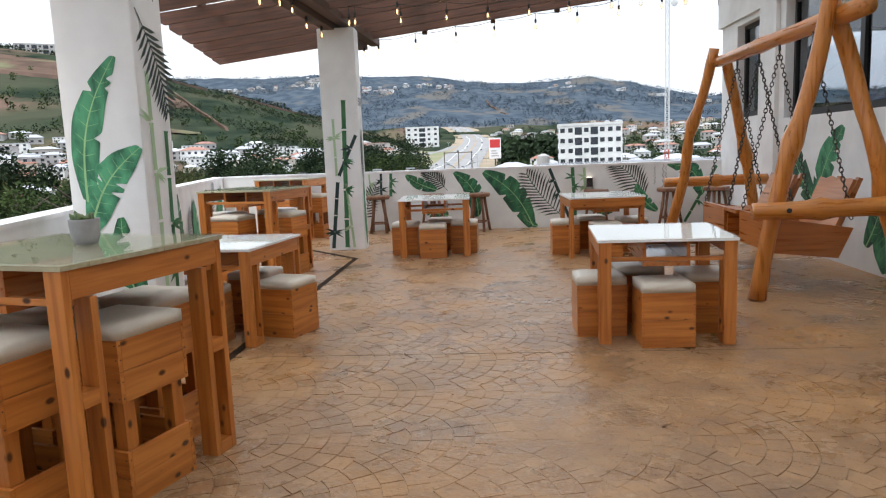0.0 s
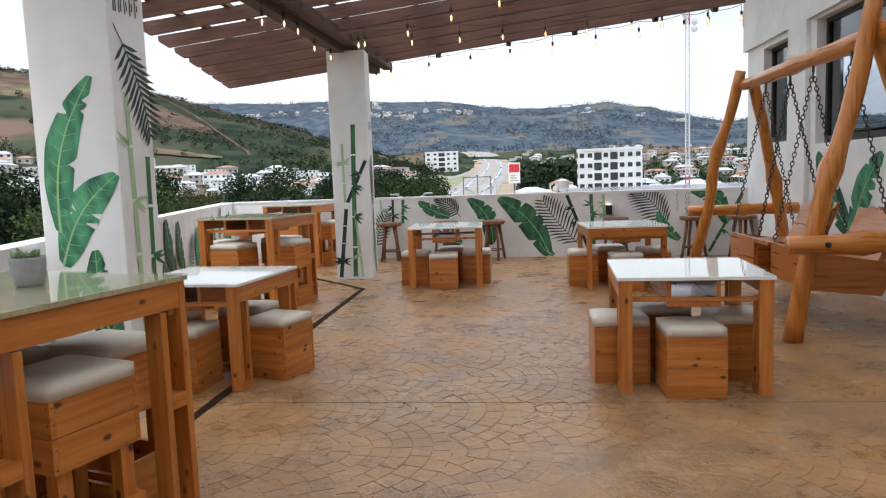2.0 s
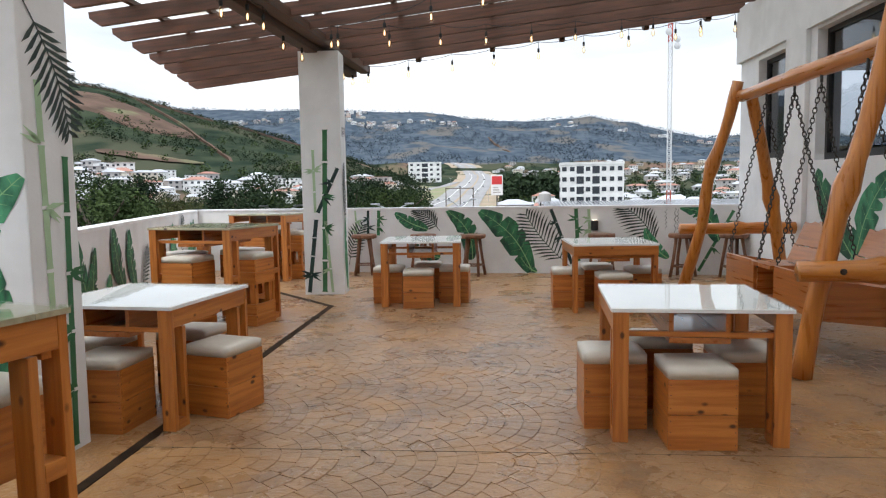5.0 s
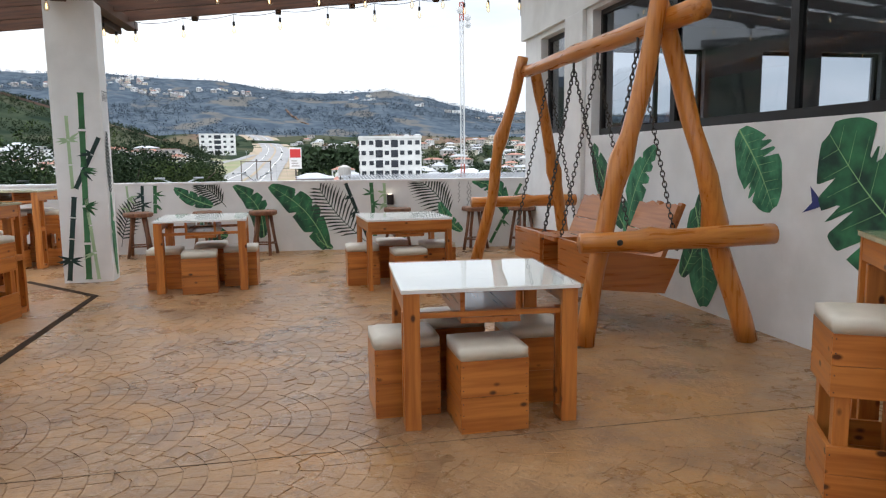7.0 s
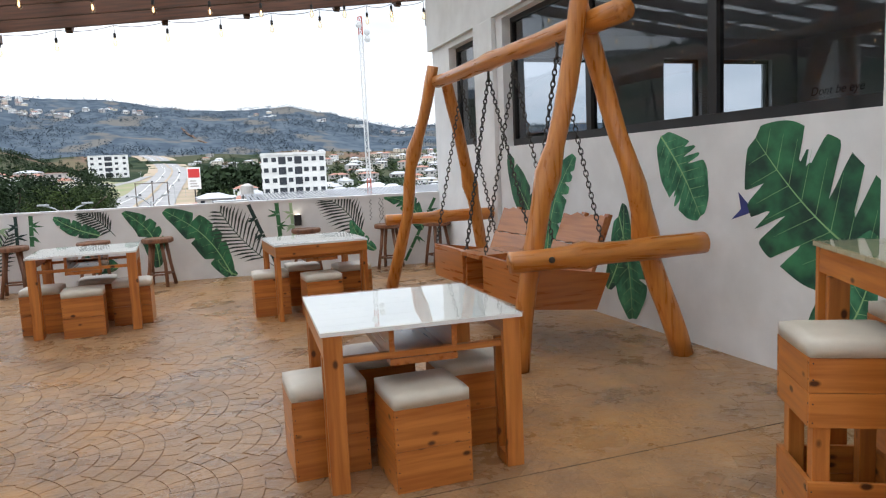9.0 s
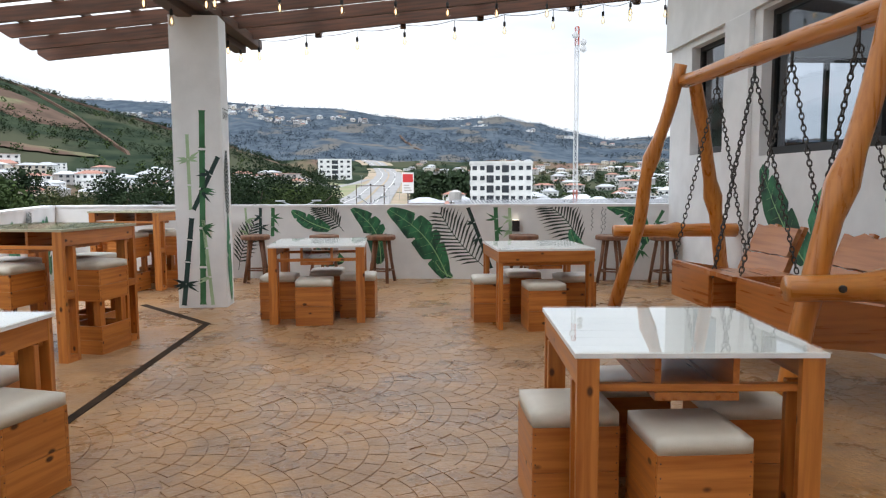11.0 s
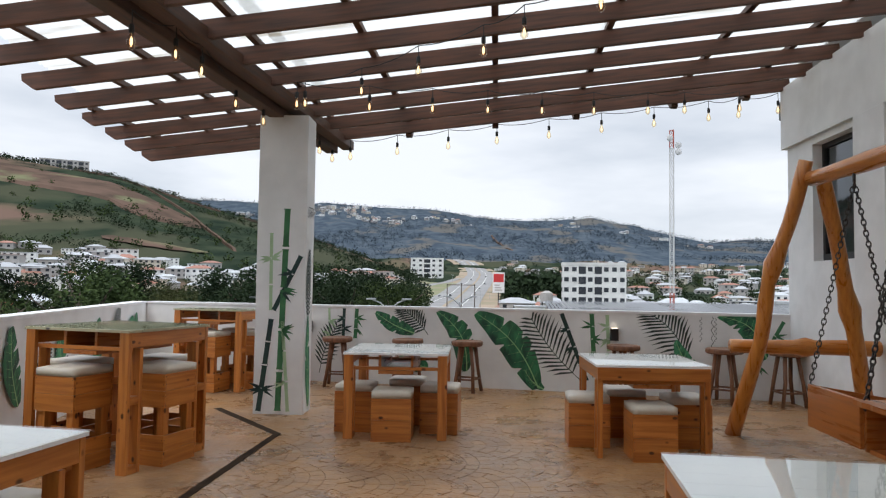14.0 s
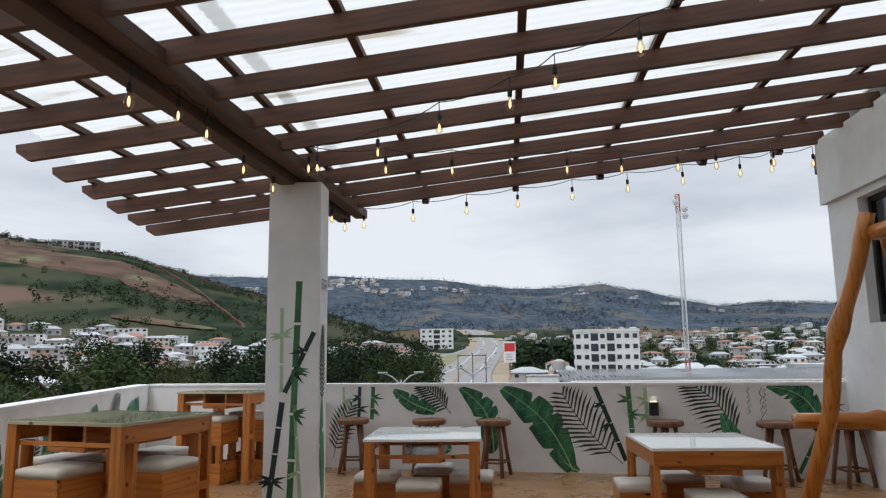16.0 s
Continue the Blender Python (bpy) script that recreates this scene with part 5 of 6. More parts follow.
for pts, w in (([polar(-28, 980), polar(-24, 760), polar(-20.8, 600)], 3), ([polar(-33, 1010), polar(-26, 1000), polar(-22, 980)], 3), ([polar(-21, 960), polar(-17, 1000), polar(-13, 1040)], 3), ([polar(-0.5, 2300), polar(0.4, 2000), polar(1.3, 1800)], 7)):
    ribbon("dirt_track", dense(pts, 14), w, scar_mat, "pale dirt track up the hillside", "track", 2.5)

# foliage
leaf_mats = [material("tree_leaves_" + n, c, 0.85, s, 0.35, island=0.35, bump=0.0) for n, c, s in (("green", (0.058, 0.085, 0.026), (0.024, 0.040, 0.014)), ("olive", (0.082, 0.088, 0.032), (0.038, 0.046, 0.018)), ("dark", (0.028, 0.045, 0.020), (0.014, 0.025, 0.012)))]
for m in leaf_mats:
    m.node_tree.nodes["Principled BSDF"].inputs["Specular IOR Level"].default_value = 0.12
bark = material("tree_bark", (0.12, 0.09, 0.07), 0.95, (0.07, 0.055, 0.04), 4.0)


def crown_bm(rnd, centre, radii, count, size):
    """Many small leaf tufts, gathered in lobes of uneven size."""
    bm = bmesh.new()
    lobes = []
    for _ in range(13):
        v = Vector((rnd.gauss(0, 1), rnd.gauss(0, 1), rnd.gauss(0, 0.8))).normalized()
        k = rnd.uniform(0.35, 0.95)
        lobes.append((Vector((v.x * radii[0] * k, v.y * radii[1] * k, v.z * radii[2] * k)) + Vector(centre), rnd.uniform(0.26, 0.46)))
    for _ in range(count):
        c, s = rnd.choice(lobes)
        v = Vector((rnd.gauss(0, 1), rnd.gauss(0, 1), rnd.gauss(0, 1))).normalized() * (rnd.random() ** 0.4)
        p = c + Vector((v.x * radii[0], v.y * radii[1], v.z * radii[2])) * s
        a = Vector((rnd.gauss(0, 1), rnd.gauss(0, 1), rnd.gauss(0, 0.6))).normalized() * size * rnd.uniform(0.6, 1.3)
        b = a.cross(Vector((rnd.gauss(0, 1), rnd.gauss(0, 1), rnd.gauss(0, 1)))).normalized() * size * rnd.uniform(0.3, 0.6)
        bm.faces.new([bm.verts.new(q) for q in (p - a * 0.5, p + b * 0.5, p + a * 0.5, p - b * 0.5)])
    return bm


def tree(seed, h, w, count, size, mat):
    rnd = random.Random(seed)
    ob = thing("tree", "broad dark green leafy tree beyond the terrace", "tree", "trees below the terrace")
    bm = bmesh.new()
    tube(bm, ((0, 0, 0), (0.1 * h * 0.2, 0, h * 0.3), (0, 0.1, h * 0.7)), (h * 0.03, h * 0.022, h * 0.008), 8)
    for k in range(6):
        a = k * 1.05 + rnd.random()
        tube(bm, ((0, 0, h * (0.25 + 0.05 * k)), (w * 0.2 * math.cos(a), w * 0.2 * math.sin(a), h * (0.45 + 0.05 * k)), (w * 0.38 * math.cos(a), w * 0.38 * math.sin(a), h * (0.55 + 0.05 * k))), (h * 0.012, h * 0.008, h * 0.003), 6)
    part("trunk", bm, bark, ob)
    part("crown", crown_bm(rnd, (0, 0, h * 0.62), (w / 2, w / 2, h * 0.38), count, size), mat, ob)
    return ob


def ground_pose(x, y, turn=0, sink=0.3):
    return pose(x, y, ground_z(x, y) - sink, 0, 0, turn)


kinds = [tree(1, 15.0, 14.0, 9000, 0.42, leaf_mats[0]), tree(2, 16.0, 14.0, 9000, 0.45, leaf_mats[2]), tree(3, 14.6, 16.0, 9000, 0.42, leaf_mats[1])]
NEAR_TREES = [(-44, 46, 0), (-52, 60, 2), (-36, 58, 2), (-43, 66, 0), (-30, 66, 0), (-56, 78, 1), (-24.5, 76, 1), (-34, 84, 2), (-45, 90, 0), (-18, 92, 0), (-21, 102, 1), (-14.5, 100, 1), (-16, 118, 0), (-26, 104, 2),
              (-62, 90, 0), (-38, 112, 1), (-52, 112, 2), (-30, 124, 0), (-64, 120, 1), (-72, 100, 2), (-20, 138, 1), (-44, 138, 0), (-58, 150, 1), (-33, 150, 2), (-80, 140, 0), (-70, 160, 2),
              (-38, 48, 1), (-31, 54, 0), (-27, 60, 1), (-48, 54, 1), (-58, 66, 0), (-64, 74, 2), (-20, 70, 2), (-17, 84, 1), (-13, 92, 0), (-25, 90, 0), (-40, 76, 2), (-50, 84, 1), (-22, 116, 2), (-36, 98, 1), (-56, 98, 0)]
used = set()
for k, (x, y, s) in enumerate(NEAR_TREES):
    rr = random.Random(k)
    f = rr.choice((0.76, 0.84, 0.92, 0.98, 1.04, 1.10))
    m = ground_pose(x, y, 53 * k, 0.3) @ Matrix.Diagonal((f * rr.uniform(0.8, 1.1), f * rr.uniform(0.8, 1.1), f, 1))
    if s not in used:
        m = ground_pose(x, y, 53 * k, 0.3)
        kinds[s].matrix_world = m
        used.add(s)
    else:
        copy_thing(kinds[s], m)

# far woods and bushes, uncountable
def wood_patch(name, label, spots, h, count, mat):
    rnd = random.Random(len(spots))
    bm = bmesh.new()
    for x, y in spots:
        z = ground_z(x, y) - h * 0.12
        hh = h * rnd.uniform(0.5, 1.25)
        for _ in range(count):
            v = Vector((rnd.gauss(0, 1), rnd.gauss(0, 1), rnd.gauss(0, 1))).normalized() * rnd.random() ** 0.4
            p = Vector((x + v.x * hh * 0.5, y + v.y * hh * 0.5, z + hh * 0.52 + v.z * hh * 0.48))
            s = hh * 0.11
            a = Vector((rnd.gauss(0, 1), rnd.gauss(0, 1), rnd.gauss(0, 1))).normalized() * s
            b = a.cross(Vector((rnd.gauss(0, 1), rnd.gauss(0, 1), 1))).normalized() * s * 0.7
            bm.faces.new([bm.verts.new(q) for q in (p - a, p + b, p + a, p - b)])
    return tagged(part(name, bm, mat), label, "woods", kind="stuff")


rnd = random.Random(11)
spots = [polar(rnd.uniform(-46, -7.5), rnd.uniform(170, 350)) for _ in range(240)]
wood_patch("near_valley_woods", "dense dark green woods below the houses", spots, 9, 80, leaf_mats[0])
spots = [polar(rnd.uniform(-12, 32), rnd.uniform(420, 1500)) for _ in range(900)]
spots = [s for s in spots if not -70 < s[0] < 10]
wood_patch("valley_floor_woods", "dark trees scattered across the valley floor", spots, 8.5, 40, leaf_mats[2])
spots = [(rnd.uniform(10, 62), rnd.uniform(480, 580)) for _ in range(80)]
wood_patch("far_grove", "dark grove of trees beyond the highway", spots, 19, 90, leaf_mats[2])
spots = []
for _ in range(520):
    az, r = rnd.uniform(-46, 30), rnd.uniform(230, 900)
    x, y = polar(az, r)
    if -75 < x < 12 and y < 1400 and abs(az) < 14:
        continue
    spots.append((x, y))
wood_patch("valley_trees", "scattered green trees among the houses", spots, 8, 44, leaf_mats[0])
# bushes in drifts on the near hill, thin on the bare slope
spots = []
while len(spots) < 2600:
    az, r = rnd.uniform(-46, -6), rnd.uniform(520, 1140)
    x, y = polar(az, r)
    bare = az < -25 and 700 < r < 935
    if noise.noise(Vector((x, y, 2)) * 0.011) > (0.42 if bare else -0.02):
        spots.append((x, y))
wood_patch("hillside_bushes", "drifts of bushes and trees on the hillside", spots, 6.0, 16, leaf_mats[2])
spots = [polar(az, 1120 + rnd.uniform(-12, 12)) for az in np.arange(-48, -34.2, 0.10)] + [polar(az, 1120 + rnd.uniform(-12, 12)) for az in np.arange(-32, -16, 0.14)]
wood_patch("ridge_trees", "row of dark trees along the hill crest", spots, 11, 40, leaf_mats[2])
# far crowns carry the same painted haze tint as the hills
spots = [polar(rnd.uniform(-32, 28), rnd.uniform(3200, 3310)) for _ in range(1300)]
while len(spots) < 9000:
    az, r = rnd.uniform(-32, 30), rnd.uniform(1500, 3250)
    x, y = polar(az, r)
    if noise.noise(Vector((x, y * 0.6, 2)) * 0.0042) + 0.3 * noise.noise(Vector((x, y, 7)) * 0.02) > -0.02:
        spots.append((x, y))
wood_patch("far_ridge_trees", "woods on the distant hills, tinted bluish for haze", spots, 14, 9, far_trees)

# town
house_walls = [material("house_wall_" + n, c, 0.85, None, 0.3) for n, c in (("white", (0.80, 0.80, 0.78)), ("cream", (0.66, 0.60, 0.50)), ("grey", (0.46, 0.44, 0.42)))]
house_roofs = [material("house_roof_" + n, c, 0.7, None, 0.4) for n, c in (("grey", (0.42, 0.43, 0.45)), ("rust", (0.36, 0.17, 0.12)), ("pale", (0.52, 0.54, 0.56)), ("red", (0.45, 0.11, 0.06)))]
pane_dark = material("dark_window_pane", (0.035, 0.04, 0.05), 0.25, None, 0.5)


def house(w, d, h, wall, roof_m, floors, pitch, label):
    ob = thing("house", label, "house", "houses in the valley")
    box_part("wall", -w / 2, w / 2, -d / 2, d / 2, -1.5, h, wall, ob, 0)
    bm = bmesh.new()
    o = 0.6
    if pitch:
        lo = [bm.verts.new(v) for v in ((-w / 2 - o, -d / 2 - o, h), (w / 2 + o, -d / 2 - o, h), (w / 2 + o, d / 2 + o, h), (-w / 2 - o, d / 2 + o, h))]
        hi = [bm.verts.new((-w * 0.2, 0, h + pitch)), bm.verts.new((w * 0.2, 0, h + pitch))]
        for f in ((lo[0], lo[1], hi[1], hi[0]), (lo[2], lo[3], hi[0], hi[1]), (lo[1], lo[2], hi[1]), (lo[3], lo[0], hi[0]), lo[::-1]):
            bm.faces.new(f)
    else:
        box(bm, -w / 2 - 0.2, w / 2 + 0.2, -d / 2 - 0.2, d / 2 + 0.2, h, h + 0.5)
    part("roof", bm, roof_m, ob)
    n = max(2, int(w / 3.5))
    for f in range(floors):
        for k in range(n):
            x = -w / 2 + w * (k + 0.5) / n
            z = h * (f + 0.35) / floors
            box_part("window", x - 0.7, x + 0.7, -d / 2 - 0.06, -d / 2 + 0.02, z, z + 1.4, pane_dark, ob, 0)
    return ob


models = [
    house(14, 10, 6.5, house_walls[0], house_roofs[2], 2, 2.2, "white two-storey house with a pale roof"),
    house(12, 10, 3.6, house_walls[1], house_roofs[1], 1, 2.4, "low cream house with a rusty hipped roof"),
    house(18, 9, 5.5, house_walls[0], house_roofs[2], 2, 0, "long white flat-roofed house"),
    house(11, 9, 6.2, house_walls[2], house_roofs[0], 2, 1.8, "grey concrete house with a grey roof"),
    house(10, 8, 5.8, house_walls[1], house_roofs[3], 2, 2.6, "cream house with a red hipped roof"),
]
rnd = random.Random(5)
TOWN = []
for _ in range(80):
    az = rnd.uniform(-42, -6.5)
    TOWN.append((az, rnd.uniform(370, 500), rnd.choice((0, 2, 2, 1, 3, 3))))
for _ in range(75):
    TOWN.append((rnd.uniform(10, 30), rnd.uniform(220, 620), rnd.choice((0, 1, 1, 3, 3, 2))))
for _ in range(30):
    TOWN.append((rnd.uniform(0.8, 5.5), rnd.uniform(290, 420), rnd.choice((1, 1, 3))))
TOWN += [(-36.2, 190, 4), (-34.8, 260, 0), (-38.0, 300, 2)]
seen = {}
for az, r, k in TOWN:
    x, y = polar(az, r)
    if r < 1500 and (abs(x - interp(y, [p[1] for p in ROAD], [p[0] for p in ROAD])) < 34):
        continue
    k_ = rnd.uniform(0.55, 0.85) if r > 340 else 1.0
    m = ground_pose(x, y, -az + rnd.uniform(-25, 25), 0.2 if r < 1500 else -2) @ Matrix.Diagonal((k_ * rnd.uniform(0.8, 1.3), k_, k_, 1))
    if k not in seen:
        models[k].matrix_world = ground_pose(x, y, -az, 0.2)
        seen[k] = 1
    else:
        copy_thing(models[k], m)


def quarter(name, label, spots, size, seed):
    """A far quarter of small houses: walls, dark openings and hipped roofs."""
    r_ = random.Random(seed)
    bm = bmesh.new()
    mats = house_walls + house_roofs + [pane_dark]
    for x, y in spots:
        w, d, h = size * r_.uniform(0.8, 1.7), size * r_.uniform(0.7, 1.0), size * r_.choice((0.34, 0.4, 0.62, 0.8))
        m = ground_pose(x, y, -math.degrees(math.atan2(x, y)) + r_.uniform(-35, 35), 0.5)
        wall_i, roof_i = r_.choice((0, 1, 2, 2)), 3 + r_.choice((0, 0, 0, 1, 2))

        def quad(pts, slot):
            bm.faces.new([bm.verts.new(m @ Vector(p)) for p in pts]).material_index = slot

        a, b = w / 2, d / 2
        ring = [(-a, -b), (a, -b), (a, b), (-a, b)]
        for k in range(4):
            (xa, ya), (xb, yb) = ring[k], ring[(k + 1) % 4]
            quad([(xa, ya, -3), (xb, yb, -3), (xb, yb, h), (xa, ya, h)], wall_i)
        n_ = max(2, int(w / size * 2.6))
        for lev in range(2 if h > size * 0.5 else 1):
            for k in range(n_):
                cx, z0 = -a + w * (k + 0.5) / n_, h * (0.2 + 0.48 * lev)
                quad([(cx - 0.09 * size, -b - 0.12, z0), (cx + 0.09 * size, -b - 0.12, z0), (cx + 0.09 * size, -b - 0.12, z0 + 0.15 * size), (cx - 0.09 * size, -b - 0.12, z0 + 0.15 * size)], 7)
        o, p = size * 0.06, size * r_.choice((0.03, 0.16, 0.22))
        e = [(-a - o, -b - o, h), (a + o, -b - o, h), (a + o, b + o, h), (-a - o, b + o, h)]
        t0, t1 = (-a * 0.45, 0, h + p), (a * 0.45, 0, h + p)
        for f in ((e[0], e[1], t1, t0), (e[2], e[3], t0, t1), (e[1], e[2], t1), (e[3], e[0], t0)):
            quad(f, roof_i)
    me = bpy.data.meshes.new(name)
    bm.to_mesh(me)
    bm.free()
    for q in mats:
        me.materials.append(q)
    return tagged(new(name, me), label, "houses", kind="stuff")


def off_road(az, r):
    x, y = polar(az, r)
    return None if r < 1600 and abs(x - interp(y, [p[1] for p in ROAD], [p[0] for p in ROAD])) < 40 else (x, y)


rq = random.Random(8)
spots = [off_road(rq.uniform(-46, -3.5), 380 + 130 * rq.random()) for _ in range(130)]
quarter("town_quarter", "dense pale houses at the foot of the hill", [q for q in spots if q], 9.0, 1)
spots = [off_road(rq.uniform(-3, 32), rq.uniform(420, 1500)) for _ in range(230)]
quarter("town_quarter", "many grey and brown houses across the valley floor", [q for q in spots if q], 10.0, 2)
spots = []
for az, r, n_, da, dr in ((-13, 2850, 46, 2.4, 180), (-10, 2600, 36, 3.2, 120), (-3.5, 2750, 16, 1.6, 90), (5.5, 2900, 18, 1.2, 90), (-20, 2700, 26, 3.0, 150), (14, 2500, 10, 3.0, 150)):
    spots += [polar(rq.gauss(az, da * 0.6), rq.gauss(r, dr * 0.6)) for _ in range(n_)]
quarter("hillside_village", "scattered pale houses high on the distant hill", spots, 13.0, 3)


def block(name, label, x, y, w, d, floors, fh, bays, dark_bays, turn=0, base=None, window_w=1.5, wall=None):
    wall = wall or house_walls[0]
    ob = thing(name, label, "apartment building")
    h = floors * fh
    box_part("wall", -w / 2, w / 2, -d / 2, d / 2, -2, h, wall, ob, 0)
    box_part("roof", -w / 2 - 0.2, w / 2 + 0.2, -d / 2 - 0.2, d / 2 + 0.2, h, h + 0.8, wall, ob, 0)
    for f in range(floors):
        for b in range(bays):
            cx = -w / 2 + w * (b + 0.5) / bays
            wide = w / bays * 0.46 if b in dark_bays else window_w / 2
            tall = fh * (0.72 if b in dark_bays else 0.42)
            z = f * fh + fh * (0.12 if b in dark_bays else 0.36)
            win = box_part("window", cx - wide, cx + wide, -d / 2 - 0.08, -d / 2 + 0.05, z, z + tall, pane_dark, ob, 0)
            if b in dark_bays and b % 2:
                box_part("balcony", cx - wide, cx + wide, -d / 2 - 1.2, -d / 2 - 0.1, f * fh - 0.1, f * fh + 0.25, house_walls[2], ob, 0)
        for b in range(3):
            cy = -d / 2 + d * (b + 0.5) / 3
            for sx in (-1, 1):
                x0, x1 = sorted((sx * (w / 2 - 0.05), sx * (w / 2 + 0.08)))
                box_part("window", x0, x1, cy - 0.8, cy + 0.8, f * fh + fh * 0.36, f * fh + fh * 0.78, pane_dark, ob, 0)
    ob.matrix_world = pose(x, y, -12.0 if base is None else base, 0, 0, turn)
    return ob


block("apartment_building", "white six-storey apartment building with dark balconies", 33.5, 246, 21, 14, 6, 3.42, 8, (2, 4), -4)
block("apartment_building", "white four-storey building with blue windows", *polar(-5.7, 900), 42, 18, 4, 6.2, 5, (2,), 6, ground_z(*polar(-5.7, 900)), 3.4)
ruin = block("unfinished_building", "unfinished concrete building on the hill crest", *polar(-33.2, 1115), 62, 16, 3, 6.5, 9, (1, 3, 5, 7), 33, ground_z(*polar(-33.2, 1115)) - 6, 3.0, house_walls[2])
white_house = house(13, 9, 5.4, house_walls[0], house_roofs[2], 1, 0, "white modern flat-roofed house with blue windows")
white_house.matrix_world = pose(55, 128, -6.6, 0, 0, -12)
copy_thing(white_house, pose(71, 138, -7.8, 0, 0, -20))

rib_roof = material("grey_ribbed_roofing", (0.16, 0.165, 0.175), 0.5, (0.11, 0.115, 0.12), 0.6, metal=0.2)
shed = thing("long_roof_shed", "low shed with a long dark grey ribbed metal roof", "shed")
box_part("wall", 8, 52, 92, 106, -12, -2.0, house_walls[1], shed, 0)
bm = bmesh.new()
for k in range(88):
    x = 7.5 + 0.5 * k
    for a, b, up in ((x, x + 0.38, 0.0), (x + 0.38, x + 0.5, 0.16)):
        lo = [bm.verts.new(v) for v in ((a, 90, -2.4 + up), (b, 90, -2.4 + up), (b, 108, -0.9 + up), (a, 108, -0.9 + up))]
        bm.faces.new(lo)
part("roof", bm, rib_roof, shed, "dark ribbed metal roof")

# lattice mast
mast_red, mast_white = material("mast_red_paint", (0.5, 0.09, 0.05), 0.6), material("mast_white_paint", (0.72, 0.72, 0.72), 0.6)
mast = thing("radio_mast", "tall red and white lattice radio mast", "mast")
half = 0.55
for seg in range(12):
    z0, z1 = 48.5 * seg / 12, 48.5 * (seg + 1) / 12
    bm = bmesh.new()
    cs = [(half * math.cos(a), half * math.sin(a)) for a in (0.5, 2.6, 4.7)]
    for i in range(3):
        (xa, ya), (xb, yb) = cs[i], cs[(i + 1) % 3]
        tube(bm, ((xa, ya, z0), (xa, ya, z1)), (0.11, 0.11), 5)
        for s in range(3):
            u, v = z0 + (z1 - z0) * s / 3, z0 + (z1 - z0) * (s + 1) / 3
            tube(bm, ((xa, ya, u), (xb, yb, v)), (0.05, 0.05), 4)
            tube(bm, ((xa, ya, v), (xb, yb, v)), (0.05, 0.05), 4)
    part("mast_section", bm, mast_red if seg in (0, 1, 2, 11) else mast_white, mast)
for z, s in ((46.5, -1), (43.5, 1), (45.0, 1)):
    part("antenna_dish", lathe(bmesh.new(), ((0.3, 0), (0.75, 0.25), (0.75, 0.4), (0.2, 0.5)), 14), mast_white, mast).matrix_world = pose(s * 1.0, -0.6, z, 90, 0, 0)
mast.matrix_world = pose(39.2, 160, -12, 0, 0, 12)

# billboard, lamps, poles
sign_red, sign_white = material("sign_red", (0.62, 0.04, 0.04), 0.5), material("sign_white", (0.82, 0.82, 0.82), 0.5)
bill = thing("billboard", "tall white roadside billboard with a red panel", "billboard")
board = box_part("board", -3.6, 3.6, -0.3, 0.3, 8.0, 20.5, sign_white, bill, 0.02)
box_part("red_panel", -3.1, 3.1, -0.36, -0.31, 14.6, 19.6, sign_red, board, 0, "red panel")
for k in range(3):
    box_part("text_bar", -2.4, 2.2 - k * 0.7, -0.36, -0.31, 9.3 + 1.5 * k, 10.1 + 1.5 * k, house_walls[2], board, 0)
box_part("post", -0.4, 0.4, -0.25, 0.25, 0, 8.0, chain_metal, bill, 0)
bill.matrix_world = pose(1.6, 430, -11.5)
steel = material("galvanised_steel", (0.45, 0.46, 0.47), 0.5, None, 2.0, metal=0.4)


def street_lamp(h):
    ob = thing("street_lamp", "double-armed grey street lamp", "street lamp", "street lamps")
    part("pole", tube(bmesh.new(), ((0, 0, 0), (0, 0, h)), (0.12, 0.07), 8), steel, ob)
    for s in (-1, 1):
        part("arm", tube(bmesh.new(), ((0, 0, h - 0.3), (s * 0.55, 0, h + 0.2), (s * 1.1, 0, h + 0.42)), (0.05, 0.045, 0.04), 6), steel, ob)
        box_part("lamp_head", s * 1.1 - 0.3, s * 1.1 + 0.3, -0.1, 0.1, h + 0.38, h + 0.48, steel, ob, 0.02)
    return ob


lamp = street_lamp(12.0)
LAMPS = [(-13.4, 45), (-6.3, 46), (-2.6, 60), (-7.2, 330), (-4.5, 520), (-40, 640)]
for k, (x, y) in enumerate(LAMPS):
    m = pose(x, y, -12.0 if y < 300 else ground_z(x, y), 0, 0, 10)
    (lamp, copy_thing(lamp, m))[k > 0].matrix_world = m
pole_wood = material("grey_pole_wood", (0.13, 0.10, 0.085), 0.9)
hpole = thing("utility_poles", "three wooden utility poles with a cross bar", "utility pole")
for x in (-5, 0.2, 5):
    part("pole", tube(bmesh.new(), ((x, 0, 0), (x, 0, 13.5)), (0.22, 0.17), 7), pole_wood, hpole)
part("cross_bar", tube(bmesh.new(), ((-5.2, 0, 13.2), (5.2, 0, 13.2)), (0.15, 0.15), 6), pole_wood, hpole)
hpole.matrix_world = pose(-12.5, 255, -12.0)
flag = thing("flag", "red, yellow and green striped flag on a pole", "flag")
part("pole", tube(bmesh.new(), ((0, 0, 0), (0, 0, 12.4)), (0.05, 0.035), 6), steel, flag)
